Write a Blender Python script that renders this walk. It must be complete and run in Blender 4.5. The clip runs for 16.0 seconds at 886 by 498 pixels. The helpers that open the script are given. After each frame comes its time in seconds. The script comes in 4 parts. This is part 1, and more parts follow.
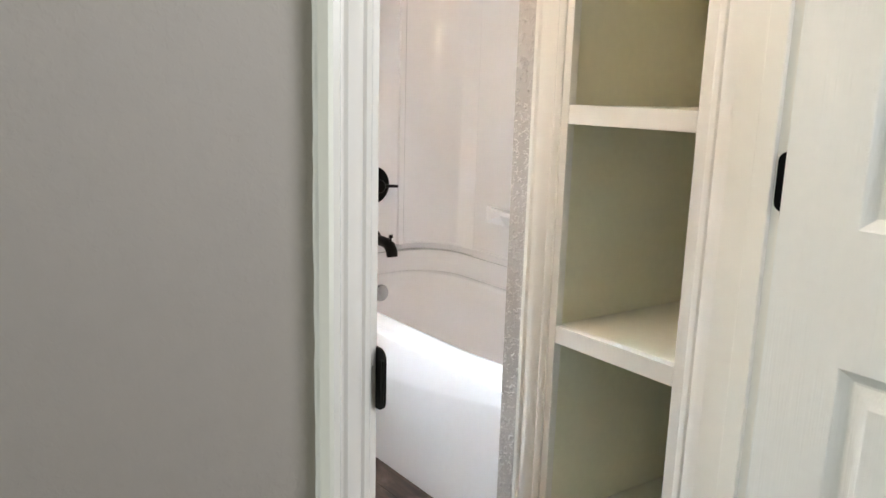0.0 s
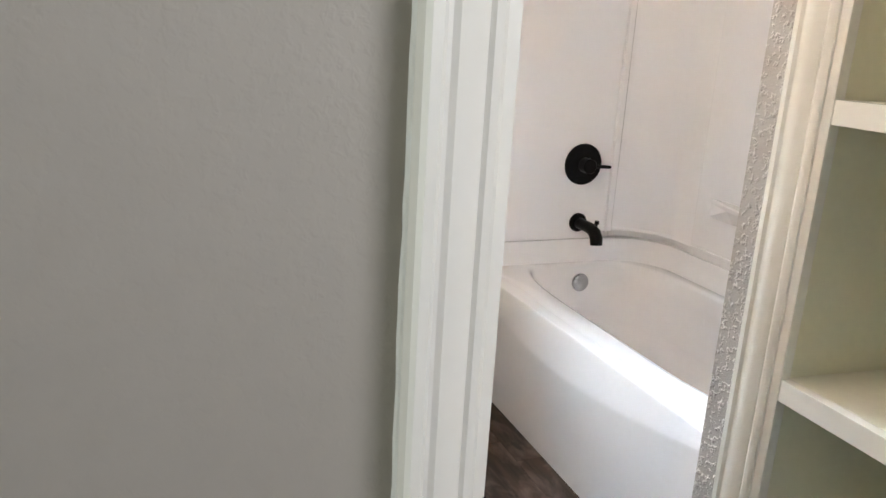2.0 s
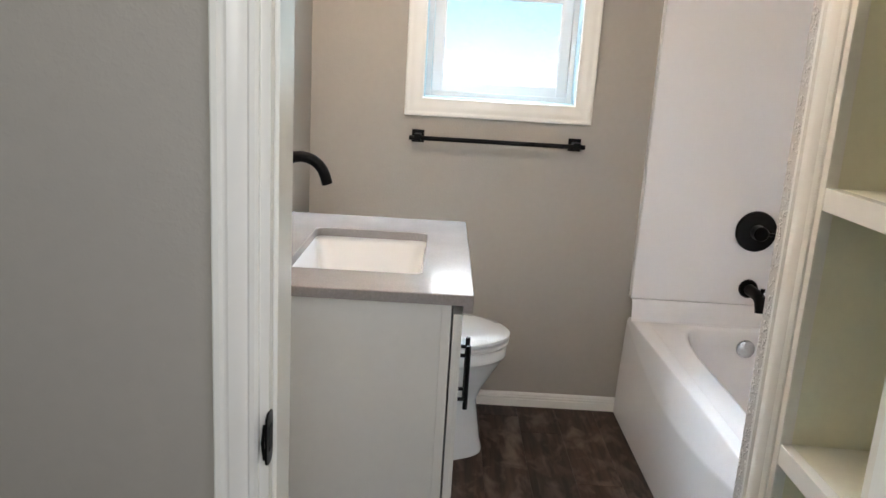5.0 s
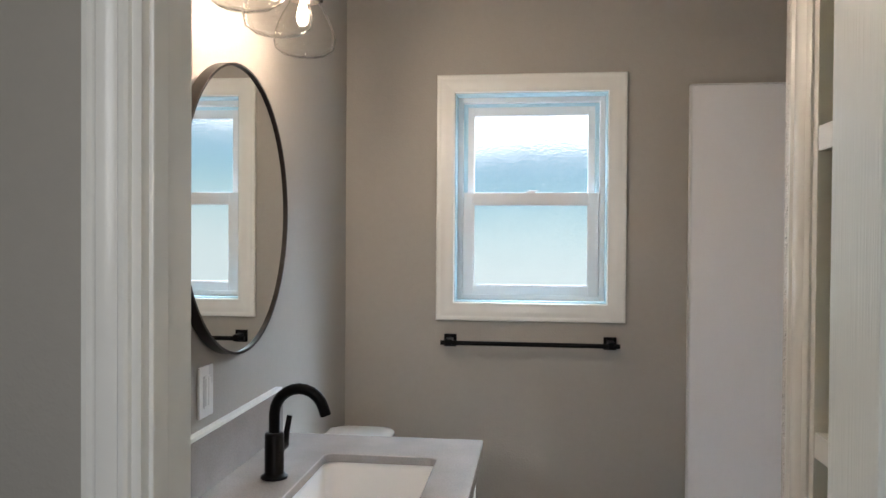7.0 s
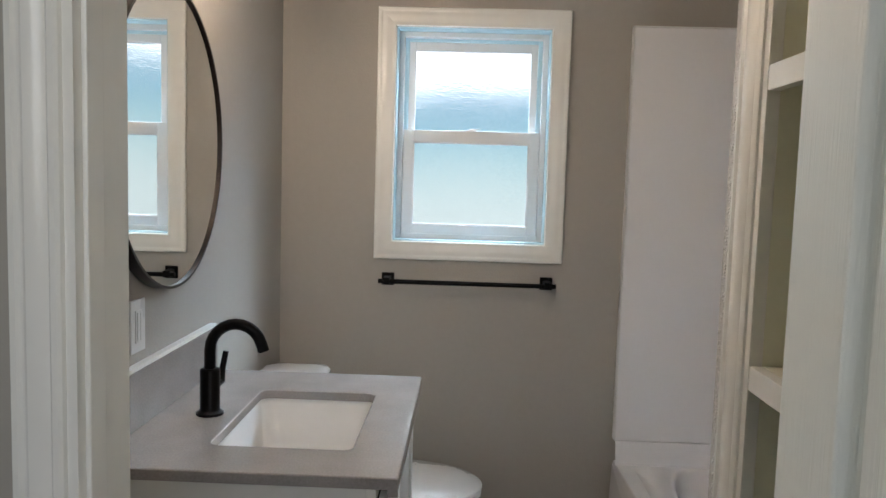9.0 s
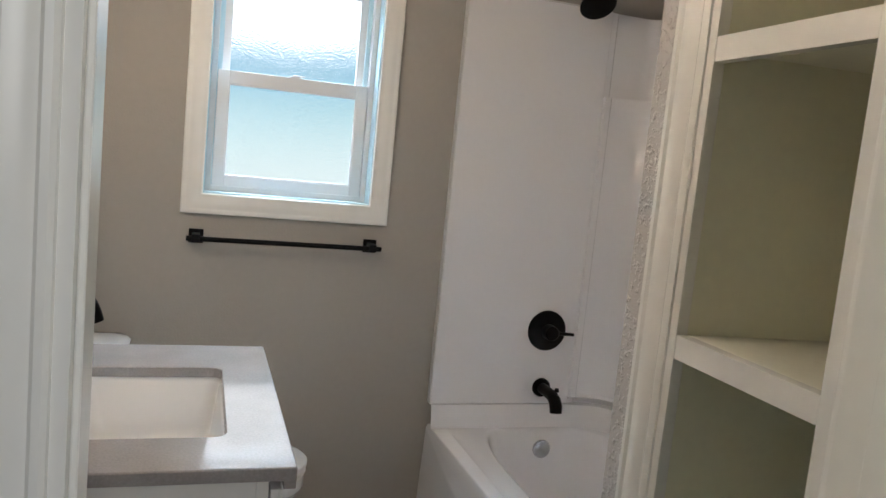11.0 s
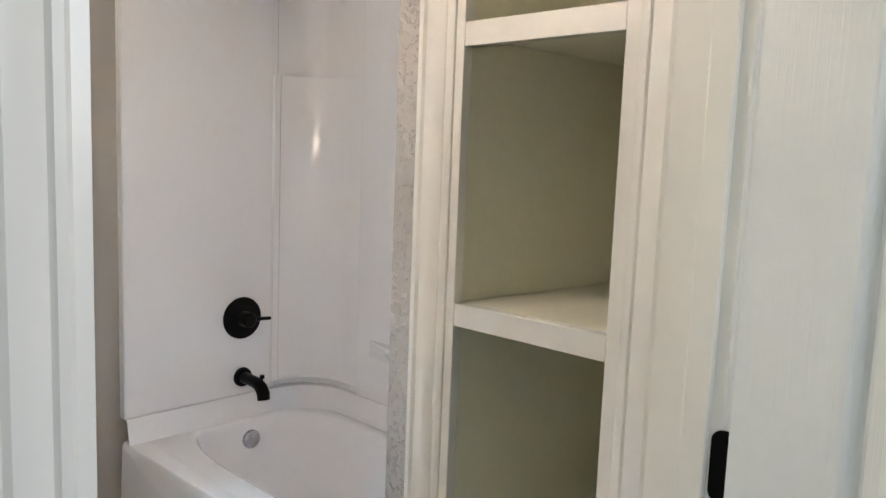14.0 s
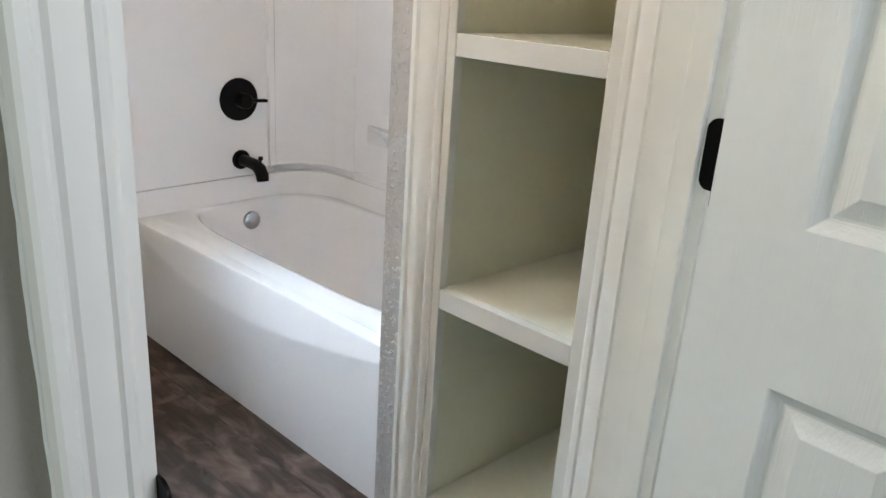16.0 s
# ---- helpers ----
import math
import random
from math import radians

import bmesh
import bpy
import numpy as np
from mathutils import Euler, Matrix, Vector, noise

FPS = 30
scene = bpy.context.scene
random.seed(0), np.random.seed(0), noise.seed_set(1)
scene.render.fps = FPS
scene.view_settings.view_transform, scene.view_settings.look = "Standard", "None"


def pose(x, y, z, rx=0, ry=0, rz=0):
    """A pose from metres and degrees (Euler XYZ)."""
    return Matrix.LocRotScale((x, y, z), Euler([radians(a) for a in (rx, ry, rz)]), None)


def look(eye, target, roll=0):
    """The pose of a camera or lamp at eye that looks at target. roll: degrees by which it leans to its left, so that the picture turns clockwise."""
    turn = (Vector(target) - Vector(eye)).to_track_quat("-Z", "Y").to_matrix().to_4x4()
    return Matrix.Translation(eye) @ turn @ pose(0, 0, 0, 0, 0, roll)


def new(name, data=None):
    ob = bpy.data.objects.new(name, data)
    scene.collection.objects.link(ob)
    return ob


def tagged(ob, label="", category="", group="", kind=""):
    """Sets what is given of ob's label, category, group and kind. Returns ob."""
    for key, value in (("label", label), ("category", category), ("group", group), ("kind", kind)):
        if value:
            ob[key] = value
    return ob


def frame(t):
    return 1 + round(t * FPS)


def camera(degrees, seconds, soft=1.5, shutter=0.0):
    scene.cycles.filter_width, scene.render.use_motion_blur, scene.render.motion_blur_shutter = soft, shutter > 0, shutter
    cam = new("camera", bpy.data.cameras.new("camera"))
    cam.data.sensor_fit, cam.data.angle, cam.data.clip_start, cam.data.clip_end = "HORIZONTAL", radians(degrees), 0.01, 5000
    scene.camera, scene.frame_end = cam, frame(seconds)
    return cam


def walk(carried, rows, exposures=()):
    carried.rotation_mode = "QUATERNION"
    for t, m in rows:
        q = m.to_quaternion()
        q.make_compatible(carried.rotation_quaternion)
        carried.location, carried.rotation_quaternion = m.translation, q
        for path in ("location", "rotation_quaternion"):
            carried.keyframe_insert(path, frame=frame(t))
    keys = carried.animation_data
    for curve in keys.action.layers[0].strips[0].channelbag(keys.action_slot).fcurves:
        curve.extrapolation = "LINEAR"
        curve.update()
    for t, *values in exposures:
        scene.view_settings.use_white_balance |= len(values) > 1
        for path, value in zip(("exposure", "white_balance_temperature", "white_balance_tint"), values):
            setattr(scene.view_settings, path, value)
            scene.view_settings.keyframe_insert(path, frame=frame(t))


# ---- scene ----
cam = camera(60.8, 16.0)
PATH = [
    (0, (-0.001, 0.374, 1.163), (1.213, 1.908, 0.747), 1.6),
    (0.5, (0.102, 0.505, 1.156), (1.076, 2.214, 0.795), 4.2),
    (1, (0.152, 0.573, 1.144), (0.841, 2.410, 0.755), 4.4),
    (1.5, (0.179, 0.626, 1.149), (0.799, 2.466, 0.668), 3.8),
    (2, (0.171, 0.555, 1.195), (0.886, 2.343, 0.655), 3.3),
    (2.4, (0.154, 0.442, 1.222), (0.882, 2.205, 0.622), 3),
    (2.5, (0.145, 0.421, 1.222), (0.875, 2.174, 0.594), 3.1),
    (3, (0.148, 0.363, 1.226), (0.671, 2.166, 0.535), 2.7),
    (5.3, (0.562, 0.193, 1.295), (0.549, 2.146, 0.866), 3.2),
    (5.5, (0.598, 0.201, 1.302), (0.565, 2.158, 0.891), 2.9),
    (6, (0.668, 0.203, 1.336), (0.51, 2.175, 1.044), 2.3),
    (6.5, (0.684, 0.227, 1.382), (0.444, 2.208, 1.241), 0.7),
    (7, (0.698, 0.237, 1.418), (0.46, 2.222, 1.391), 0.4),
    (7.5, (0.712, 0.229, 1.45), (0.475, 2.214, 1.48), -0.1),
    (8, (0.724, 0.226, 1.454), (0.515, 2.215, 1.451), 0.6),
    (8.5, (0.724, 0.237, 1.432), (0.57, 2.23, 1.355), 0.6),
    (9, (0.672, 0.26, 1.401), (0.616, 2.252, 1.226), 1.7),
    (9.2, (0.654, 0.25, 1.398), (0.637, 2.238, 1.18), 2.2),
    (11.3, (0.354, 0.474, 1.365), (1.152, 2.291, 1.115), 3.2),
    (11.5, (0.317, 0.501, 1.363), (1.245, 2.253, 1.103), 1.1),
    (12, (0.217, 0.541, 1.361), (1.389, 2.145, 1.127), 0.9),
    (12.5, (0.197, 0.553, 1.411), (1.514, 2.053, 1.281), 1.6),
    (13, (0.198, 0.567, 1.42), (1.579, 2.01, 1.332), 2.6),
    (13.5, (0.211, 0.571, 1.409), (1.635, 1.97, 1.277), 2.3),
    (14, (0.215, 0.573, 1.371), (1.652, 1.943, 1.136), 2.2),
    (14.5, (0.208, 0.572, 1.335), (1.664, 1.911, 1.042), 2.6),
    (15, (0.198, 0.569, 1.291), (1.67, 1.878, 0.943), 3.9),
    (15.5, (0.185, 0.555, 1.247), (1.642, 1.832, 0.751), 4.4),
    (16, (0.182, 0.542, 1.214), (1.57, 1.818, 0.549), 3.8),
]
walk(cam, [(t, look(eye, target, roll)) for t, eye, target, roll in PATH],
     [(t, ev, k, tint) for t, ev, k, tint in ((0, 1.55, 6350, 12), (0.5, 1.3, 6350, 12), (1, 1.15, 6350, 12), (1.5, 1.18, 6300, 12), (2.5, 1.6, 6300, 12), (3, 1.48, 6300, 12), (5.5, 0.95, 6200, 12), (6, 0.72, 6150, 12), (6.5, 0.55, 6150, 12), (7.5, 0.15, 6150, 12), (9, 0.26, 6150, 11), (11.5, 0.52, 6200, 11), (12, 0.95, 6100, 11), (13.5, 0.95, 5950, 11), (14.5, 1.05, 5950, 10), (16, 1.22, 5870, 9))])

# ---- world and light ----
world = bpy.data.worlds.new("world")
scene.world = world
world.use_nodes = True
wn = world.node_tree.nodes
sky = wn.new("ShaderNodeTexSky")
sky.sky_type, sky.sun_disc, sky.sun_elevation, sky.sun_rotation = "NISHITA", False, radians(48), radians(200)
world.node_tree.links.new(sky.outputs[0], wn["Background"].inputs[0])
wn["Background"].inputs[1].default_value = 0.10


def area_lamp(name, m, w, h, watts, colour):
    d = bpy.data.lights.new(name, "AREA")
    d.shape, d.size, d.size_y, d.energy, d.color = "RECTANGLE", w, h, watts, colour
    ob = new(name, d)
    ob.matrix_world = m
    return ob


# daylight of an assumed, unseen hall window, and of the sky above the bathroom window
area_lamp("hall_window_light", look((-2.16, 0.50, 1.12), (0, 0.50, 1.12)), 0.66, 1.75, 7.6, (0.95, 1.0, 0.87))
# fill lamp added to brighten the vanity side, no source known in the hall
fill_light = area_lamp("hall_fill_light", look((0.84, -0.53, 1.76), (0.62, 2.2, 1.20)), 0.80, 0.84, 1.9, (1.0, 0.95, 0.89))
fill_light.data.spread = radians(92)
area_lamp("sky_light", look((0.9, 6.6, 4.7), (0.68, 3.0, 1.5)), 8.0, 3.0, 2000, (0.72, 0.87, 1.0))


# ---- materials ----
def material(name, base, rough=0.5, metal=0.0, vary=0.06, scale=3.0, fine=60.0, bump=0.0, bump_scale=150.0, coat=0.0, depth=0.002):
    """Paint, metal or plastic: two scales of colour variation, a fine relief."""
    m = bpy.data.materials.new(name)
    m.use_nodes = True
    nt = m.node_tree
    n, l = nt.nodes, nt.links
    b = n["Principled BSDF"]
    co = n.new("ShaderNodeTexCoord")
    big, small = n.new("ShaderNodeTexNoise"), n.new("ShaderNodeTexNoise")
    big.inputs["Scale"].default_value, small.inputs["Scale"].default_value = scale, fine
    big.inputs["Detail"].default_value = 4
    for t in (big, small):
        l.new(co.outputs["Object"], t.inputs["Vector"])
    add = n.new("ShaderNodeMath")
    add.operation = "ADD"
    l.new(big.outputs[0], add.inputs[0])
    l.new(small.outputs[0], add.inputs[1])
    mr = n.new("ShaderNodeMapRange")
    mr.inputs["From Min"].default_value, mr.inputs["From Max"].default_value = 0.6, 1.4
    mr.inputs["To Min"].default_value, mr.inputs["To Max"].default_value = 1 - vary, 1 + vary
    l.new(add.outputs[0], mr.inputs["Value"])
    mul = n.new("ShaderNodeVectorMath")
    mul.operation = "SCALE"
    mul.inputs[0].default_value = base
    l.new(mr.outputs[0], mul.inputs["Scale"])
    l.new(mul.outputs[0], b.inputs["Base Color"])
    rr = n.new("ShaderNodeMapRange")
    rr.inputs["To Min"].default_value, rr.inputs["To Max"].default_value = max(rough - 0.05, 0.02), min(rough + 0.05, 1)
    l.new(big.outputs[0], rr.inputs["Value"])
    l.new(rr.outputs[0], b.inputs["Roughness"])
    b.inputs["Metallic"].default_value = metal
    b.inputs["Coat Weight"].default_value = coat
    b.inputs["Coat Roughness"].default_value = 0.05
    if bump:
        t = n.new("ShaderNodeTexNoise")
        t.inputs["Scale"].default_value, t.inputs["Detail"].default_value = bump_scale, 3
        l.new(co.outputs["Object"], t.inputs["Vector"])
        bp = n.new("ShaderNodeBump")
        bp.inputs["Strength"].default_value, bp.inputs["Distance"].default_value = bump, depth
        l.new(t.outputs[0], bp.inputs["Height"])
        l.new(bp.outputs[0], b.inputs["Normal"])
    return m


def wall_texture(name, base, rough, strength, scale, blot, depth=0.0025, twist=0.3):
    """Painted drywall with a sprayed orange-peel and knock-down texture."""
    m = material(name, base, rough, vary=0.03, scale=1.6, fine=45)
    n, l = m.node_tree.nodes, m.node_tree.links
    b = n["Principled BSDF"]
    co = n.new("ShaderNodeTexCoord")
    t1, t2 = n.new("ShaderNodeTexNoise"), n.new("ShaderNodeTexNoise")
    t1.inputs["Scale"].default_value, t1.inputs["Detail"].default_value = scale, 2
    t1.inputs["Distortion"].default_value = twist
    t2.inputs["Scale"].default_value = scale * 3.1
    for t in (t1, t2):
        l.new(co.outputs["Object"], t.inputs["Vector"])
    mr = n.new("ShaderNodeMapRange")
    mr.interpolation_type = "SMOOTHSTEP"
    mr.inputs["From Min"].default_value, mr.inputs["From Max"].default_value = blot, blot + 0.22
    l.new(t1.outputs[0], mr.inputs["Value"])
    mix = n.new("ShaderNodeMath")
    mix.operation = "MULTIPLY_ADD"
    mix.inputs[1].default_value = 0.22
    l.new(t2.outputs[0], mix.inputs[0])
    l.new(mr.outputs[0], mix.inputs[2])
    bp = n.new("ShaderNodeBump")
    bp.inputs["Strength"].default_value, bp.inputs["Distance"].default_value = strength, depth
    l.new(mix.outputs[0], bp.inputs["Height"])
    l.new(bp.outputs[0], b.inputs["Normal"])
    return m


def emitter(name, colour, strength):
    m = bpy.data.materials.new(name)
    m.use_nodes = True
    b = m.node_tree.nodes["Principled BSDF"]
    b.inputs["Base Color"].default_value = (0.9, 0.85, 0.7, 1)
    b.inputs["Emission Color"].default_value = (*colour, 1)
    b.inputs["Emission Strength"].default_value = strength
    return m


def glass(name, rough, colour=(1, 1, 1), bump=0.0, scale=120.0, ior=1.45):
    m = bpy.data.materials.new(name)
    m.use_nodes = True
    n, l = m.node_tree.nodes, m.node_tree.links
    b = n["Principled BSDF"]
    b.inputs["Base Color"].default_value = (*colour, 1)
    b.inputs["Transmission Weight"].default_value = 1
    b.inputs["Roughness"].default_value = rough
    b.inputs["IOR"].default_value = ior
    if bump:
        t = n.new("ShaderNodeTexVoronoi")
        t.inputs["Scale"].default_value = scale
        co = n.new("ShaderNodeTexCoord")
        l.new(co.outputs["Object"], t.inputs["Vector"])
        bp = n.new("ShaderNodeBump")
        bp.inputs["Strength"].default_value, bp.inputs["Distance"].default_value = bump, 0.002
        l.new(t.outputs["Distance"], bp.inputs["Height"])
        l.new(bp.outputs[0], b.inputs["Normal"])
    return m


def wood_floor():
    """Dark weathered plank: grain along the plank, pale worn stains, a shade of its own for each plank."""
    m = bpy.data.materials.new("floor_plank")
    m.use_nodes = True
    n, l = m.node_tree.nodes, m.node_tree.links
    b = n["Principled BSDF"]
    co, info = n.new("ShaderNodeTexCoord"), n.new("ShaderNodeObjectInfo")
    shift = n.new("ShaderNodeVectorMath")
    shift.operation = "MULTIPLY_ADD"
    shift.inputs[1].default_value = (1, 1, 1)
    rnd = n.new("ShaderNodeVectorMath")
    rnd.operation = "SCALE"
    rnd.inputs[0].default_value = (13.0, 37.0, 5.0)
    l.new(info.outputs["Random"], rnd.inputs["Scale"])
    l.new(co.outputs["Object"], shift.inputs[0])
    l.new(rnd.outputs[0], shift.inputs[2])
    mp = n.new("ShaderNodeMapping")
    mp.inputs["Scale"].default_value = (46, 3.0, 1)
    l.new(shift.outputs[0], mp.inputs["Vector"])
    grain = n.new("ShaderNodeTexNoise")
    grain.inputs["Scale"].default_value, grain.inputs["Detail"].default_value, grain.inputs["Distortion"].default_value = 1.0, 6, 0.8
    l.new(mp.outputs[0], grain.inputs["Vector"])
    mp2 = n.new("ShaderNodeMapping")
    mp2.inputs["Scale"].default_value = (17, 8.0, 1)
    l.new(shift.outputs[0], mp2.inputs["Vector"])
    blot = n.new("ShaderNodeTexNoise")
    blot.inputs["Scale"].default_value, blot.inputs["Detail"].default_value, blot.inputs["Distortion"].default_value = 1.0, 5, 0.5
    l.new(mp2.outputs[0], blot.inputs["Vector"])
    ramp = n.new("ShaderNodeValToRGB")
    e = ramp.color_ramp.elements
    e[0].position, e[0].color = 0.30, (0.016, 0.0085, 0.0052, 1)
    e[1].position, e[1].color = 0.74, (0.060, 0.035, 0.023, 1)
    l.new(grain.outputs[0], ramp.inputs[0])
    r2 = n.new("ShaderNodeValToRGB")
    e = r2.color_ramp.elements
    e[0].position, e[0].color = 0.48, (0, 0, 0, 1)
    e[1].position, e[1].color = 0.74, (0.62, 0.62, 0.62, 1)
    l.new(blot.outputs[0], r2.inputs[0])
    mix = n.new("ShaderNodeMix")
    mix.data_type = "RGBA"
    mix.inputs["B"].default_value = (0.215, 0.155, 0.118, 1)
    l.new(r2.outputs[0], mix.inputs["Factor"])
    l.new(ramp.outputs[0], mix.inputs["A"])
    mr = n.new("ShaderNodeMapRange")
    mr.inputs["To Min"].default_value, mr.inputs["To Max"].default_value = 0.75, 1.25
    l.new(info.outputs["Random"], mr.inputs["Value"])
    sc = n.new("ShaderNodeVectorMath")
    sc.operation = "SCALE"
    l.new(mix.outputs["Result"], sc.inputs[0])
    l.new(mr.outputs[0], sc.inputs["Scale"])
    l.new(sc.outputs[0], b.inputs["Base Color"])
    b.inputs["Roughness"].default_value = 0.50
    b.inputs["Specular IOR Level"].default_value = 0.32
    bp = n.new("ShaderNodeBump")
    bp.inputs["Strength"].default_value, bp.inputs["Distance"].default_value = 0.25, 0.001
    l.new(grain.outputs[0], bp.inputs["Height"])
    l.new(bp.outputs[0], b.inputs["Normal"])
    return m


def door_paint():
    """White paint over moulded board with an embossed upright wood grain."""
    m = material("door_paint", (0.80, 0.815, 0.80), 0.34, vary=0.02)
    n, l = m.node_tree.nodes, m.node_tree.links
    co, mp, t, bp = n.new("ShaderNodeTexCoord"), n.new("ShaderNodeMapping"), n.new("ShaderNodeTexNoise"), n.new("ShaderNodeBump")
    mp.inputs["Scale"].default_value = (330, 330, 7)
    t.inputs["Scale"].default_value, t.inputs["Detail"].default_value, t.inputs["Distortion"].default_value = 1, 2, 0.4
    bp.inputs["Strength"].default_value, bp.inputs["Distance"].default_value = 0.9, 0.0010
    l.new(co.outputs["Object"], mp.inputs["Vector"])
    l.new(mp.outputs[0], t.inputs["Vector"])
    l.new(t.outputs[0], bp.inputs["Height"])
    l.new(bp.outputs[0], n["Principled BSDF"].inputs["Normal"])
    return m


GREIGE = (0.40, 0.372, 0.330)
M_wall = wall_texture("greige_wall", GREIGE, 0.60, 0.13, 140, 0.45)
M_rough = wall_texture("heavy_textured_wall", (0.50, 0.475, 0.445), 0.34, 1.0, 105, 0.50, 0.0032, 0.3)
M_ceiling = wall_texture("ceiling_paint", (0.70, 0.69, 0.67), 0.8, 0.3, 60, 0.45)
M_trim = material("trim_paint", (0.85, 0.84, 0.79), 0.25, vary=0.03, fine=25, bump=0.05, bump_scale=35)
M_door = door_paint()
M_shelf = material("cream_shelf_paint", (0.80, 0.79, 0.635), 0.40, vary=0.03, bump=0.06, bump_scale=60)
# shelf cream made paler, strong light on the board tops put into the colour
M_board = material("cream_board_lit", (0.83, 0.82, 0.715), 0.38, vary=0.03, bump=0.05, bump_scale=60)
M_acrylic = material("white_acrylic", (0.90, 0.89, 0.895), 0.10, vary=0.012, coat=0.25)
M_ceramic = material("white_ceramic", (0.82, 0.82, 0.81), 0.08, vary=0.01, coat=0.4)
M_plastic = material("white_plastic", (0.80, 0.80, 0.79), 0.28, vary=0.01)
# blue glow of daylight on the white jamb, put into its base colour
M_jamb = material("daylight_tinted_jamb", (0.55, 0.76, 0.84), 0.35, vary=0.02)
M_vinyl = material("white_vinyl", (0.80, 0.81, 0.81), 0.30, vary=0.012)
M_cab = material("cabinet_paint", (0.74, 0.73, 0.69), 0.35, vary=0.02)
M_black = material("matte_black_metal", (0.003, 0.0027, 0.0027), 0.33, metal=0.0, vary=0.12)
M_black.node_tree.nodes["Principled BSDF"].inputs["Specular IOR Level"].default_value = 0.13
M_bronze = material("dark_bronze_metal", (0.035, 0.028, 0.024), 0.38, metal=0.8, vary=0.2)
M_chrome = material("chrome", (0.50, 0.50, 0.51), 0.14, metal=1.0, vary=0.02)
M_quartz = material("grey_quartz", (0.31, 0.288, 0.280), 0.09, vary=0.16, scale=9, fine=240)
M_caulk = material("white_caulk", (0.80, 0.80, 0.78), 0.5, vary=0.03)
M_mirror = material("mirror_silver", (0.90, 0.91, 0.90), 0.0, metal=1.0, vary=0.0)
for lk in list(M_mirror.node_tree.links):
    if lk.to_socket.name == "Roughness":
        M_mirror.node_tree.links.remove(lk)
M_mirror.node_tree.nodes["Principled BSDF"].inputs["Roughness"].default_value = 0.01
M_floor = wood_floor()
M_under = material("underlay", (0.02, 0.018, 0.016), 0.9)
# near-black colour as the shade inside the latch hole and the cabinet
M_dark = material("gap_shade", (0.02, 0.02, 0.02), 0.8)
M_frost = glass("frosted_glass", 0.17, (0.98, 1.0, 1.0), 0.22, 150, 1.3)
M_globe = glass("clear_globe_glass", 0.03, (1, 0.99, 0.97), ior=1.22)
M_bulb = emitter("glowing_bulb", (1.0, 0.79, 0.585), 200)


# ---- building helpers ----
def part(name, bm, mat, parent=None, label="", smooth=False, angle=40):
    me = bpy.data.meshes.new(name)
    bmesh.ops.recalc_face_normals(bm, faces=bm.faces)
    bm.to_mesh(me)
    bm.free()
    me.materials.append(mat)
    if smooth:
        me.shade_smooth()
        me.set_sharp_from_angle(angle=radians(angle))
    ob = new(name, me)
    if parent:
        ob.parent = parent
    if label:
        ob["label"] = label
    return ob


def empty(name, at, label, category, kind="", group=""):
    ob = new(name)
    ob.location = at
    ob.empty_display_size = 0.1
    tagged(ob, label, category, group, kind)
    return ob


def box(bm, lo, hi, bevel=0.0, seg=2):
    r = bmesh.ops.create_cube(bm, size=1)
    vs = r["verts"]
    for v in vs:
        v.co = [(lo[i] + hi[i]) / 2 + v.co[i] * (hi[i] - lo[i]) for i in range(3)]
    if bevel:
        es = {e for v in vs for e in v.link_edges}
        bmesh.ops.bevel(bm, geom=list(es), offset=bevel, segments=seg, profile=0.5, affect="EDGES")
    return bm


def boxes(*pairs, bevel=0.0):
    bm = bmesh.new()
    for lo, hi in pairs:
        box(bm, lo, hi, bevel)
    return bm


def rel(at, *pairs, bevel=0.0, seg=2):
    """Boxes given in the room's metres, for a part whose thing stands at the point at."""
    bm = bmesh.new()
    for lo, hi in pairs:
        box(bm, [lo[i] - at[i] for i in range(3)], [hi[i] - at[i] for i in range(3)], bevel, seg)
    return bm


def loft(bm, rings, cap0=True, cap1=True, closed=True):
    """Joins rings of equally many points by quads."""
    vs = [[bm.verts.new(p) for p in r] for r in rings]
    n = len(vs[0])
    for a, b in zip(vs, vs[1:]):
        for i in range(n if closed else n - 1):
            bm.faces.new((a[i], a[(i + 1) % n], b[(i + 1) % n], b[i]))
    if cap0:
        bm.faces.new(vs[0])
    if cap1:
        bm.faces.new(vs[-1])
    return bm


def circle(c, r, n, axis="z", start=0.0):
    out = []
    for i in range(n):
        a = start + 2 * math.pi * i / n
        u, v = r * math.cos(a), r * math.sin(a)
        out.append({"z": (c[0] + u, c[1] + v, c[2]), "x": (c[0], c[1] + u, c[2] + v), "y": (c[0] + u, c[1], c[2] + v)}[axis])
    return out


def lathe(bm, c, profile, n=24, axis="z", cap0=True, cap1=True):
    """Turns (radius, height) pairs about an axis through c."""
    k = "xyz".index(axis)
    rings = []
    for r, h in profile:
        p = list(c)
        p[k] += h
        rings.append(circle(p, max(r, 1e-4), n, axis))
    return loft(bm, rings, cap0, cap1)


def tube(bm, pts, r, n=14, caps=True):
    """A round bar along a line of points; r is one radius or one for each point."""
    pts = [Vector(p) for p in pts]
    rs = r if isinstance(r, (list, tuple)) else [r] * len(pts)
    rings, side = [], None
    for i, p in enumerate(pts):
        d = (pts[min(i + 1, len(pts) - 1)] - pts[max(i - 1, 0)]).normalized()
        if side is None:
            side = d.orthogonal().normalized()
        side = (side - d * side.dot(d)).normalized()
        up = d.cross(side)
        rings.append([p + rs[i] * (math.cos(2 * math.pi * k / n) * side + math.sin(2 * math.pi * k / n) * up) for k in range(n)])
    return loft(bm, rings, caps, caps)


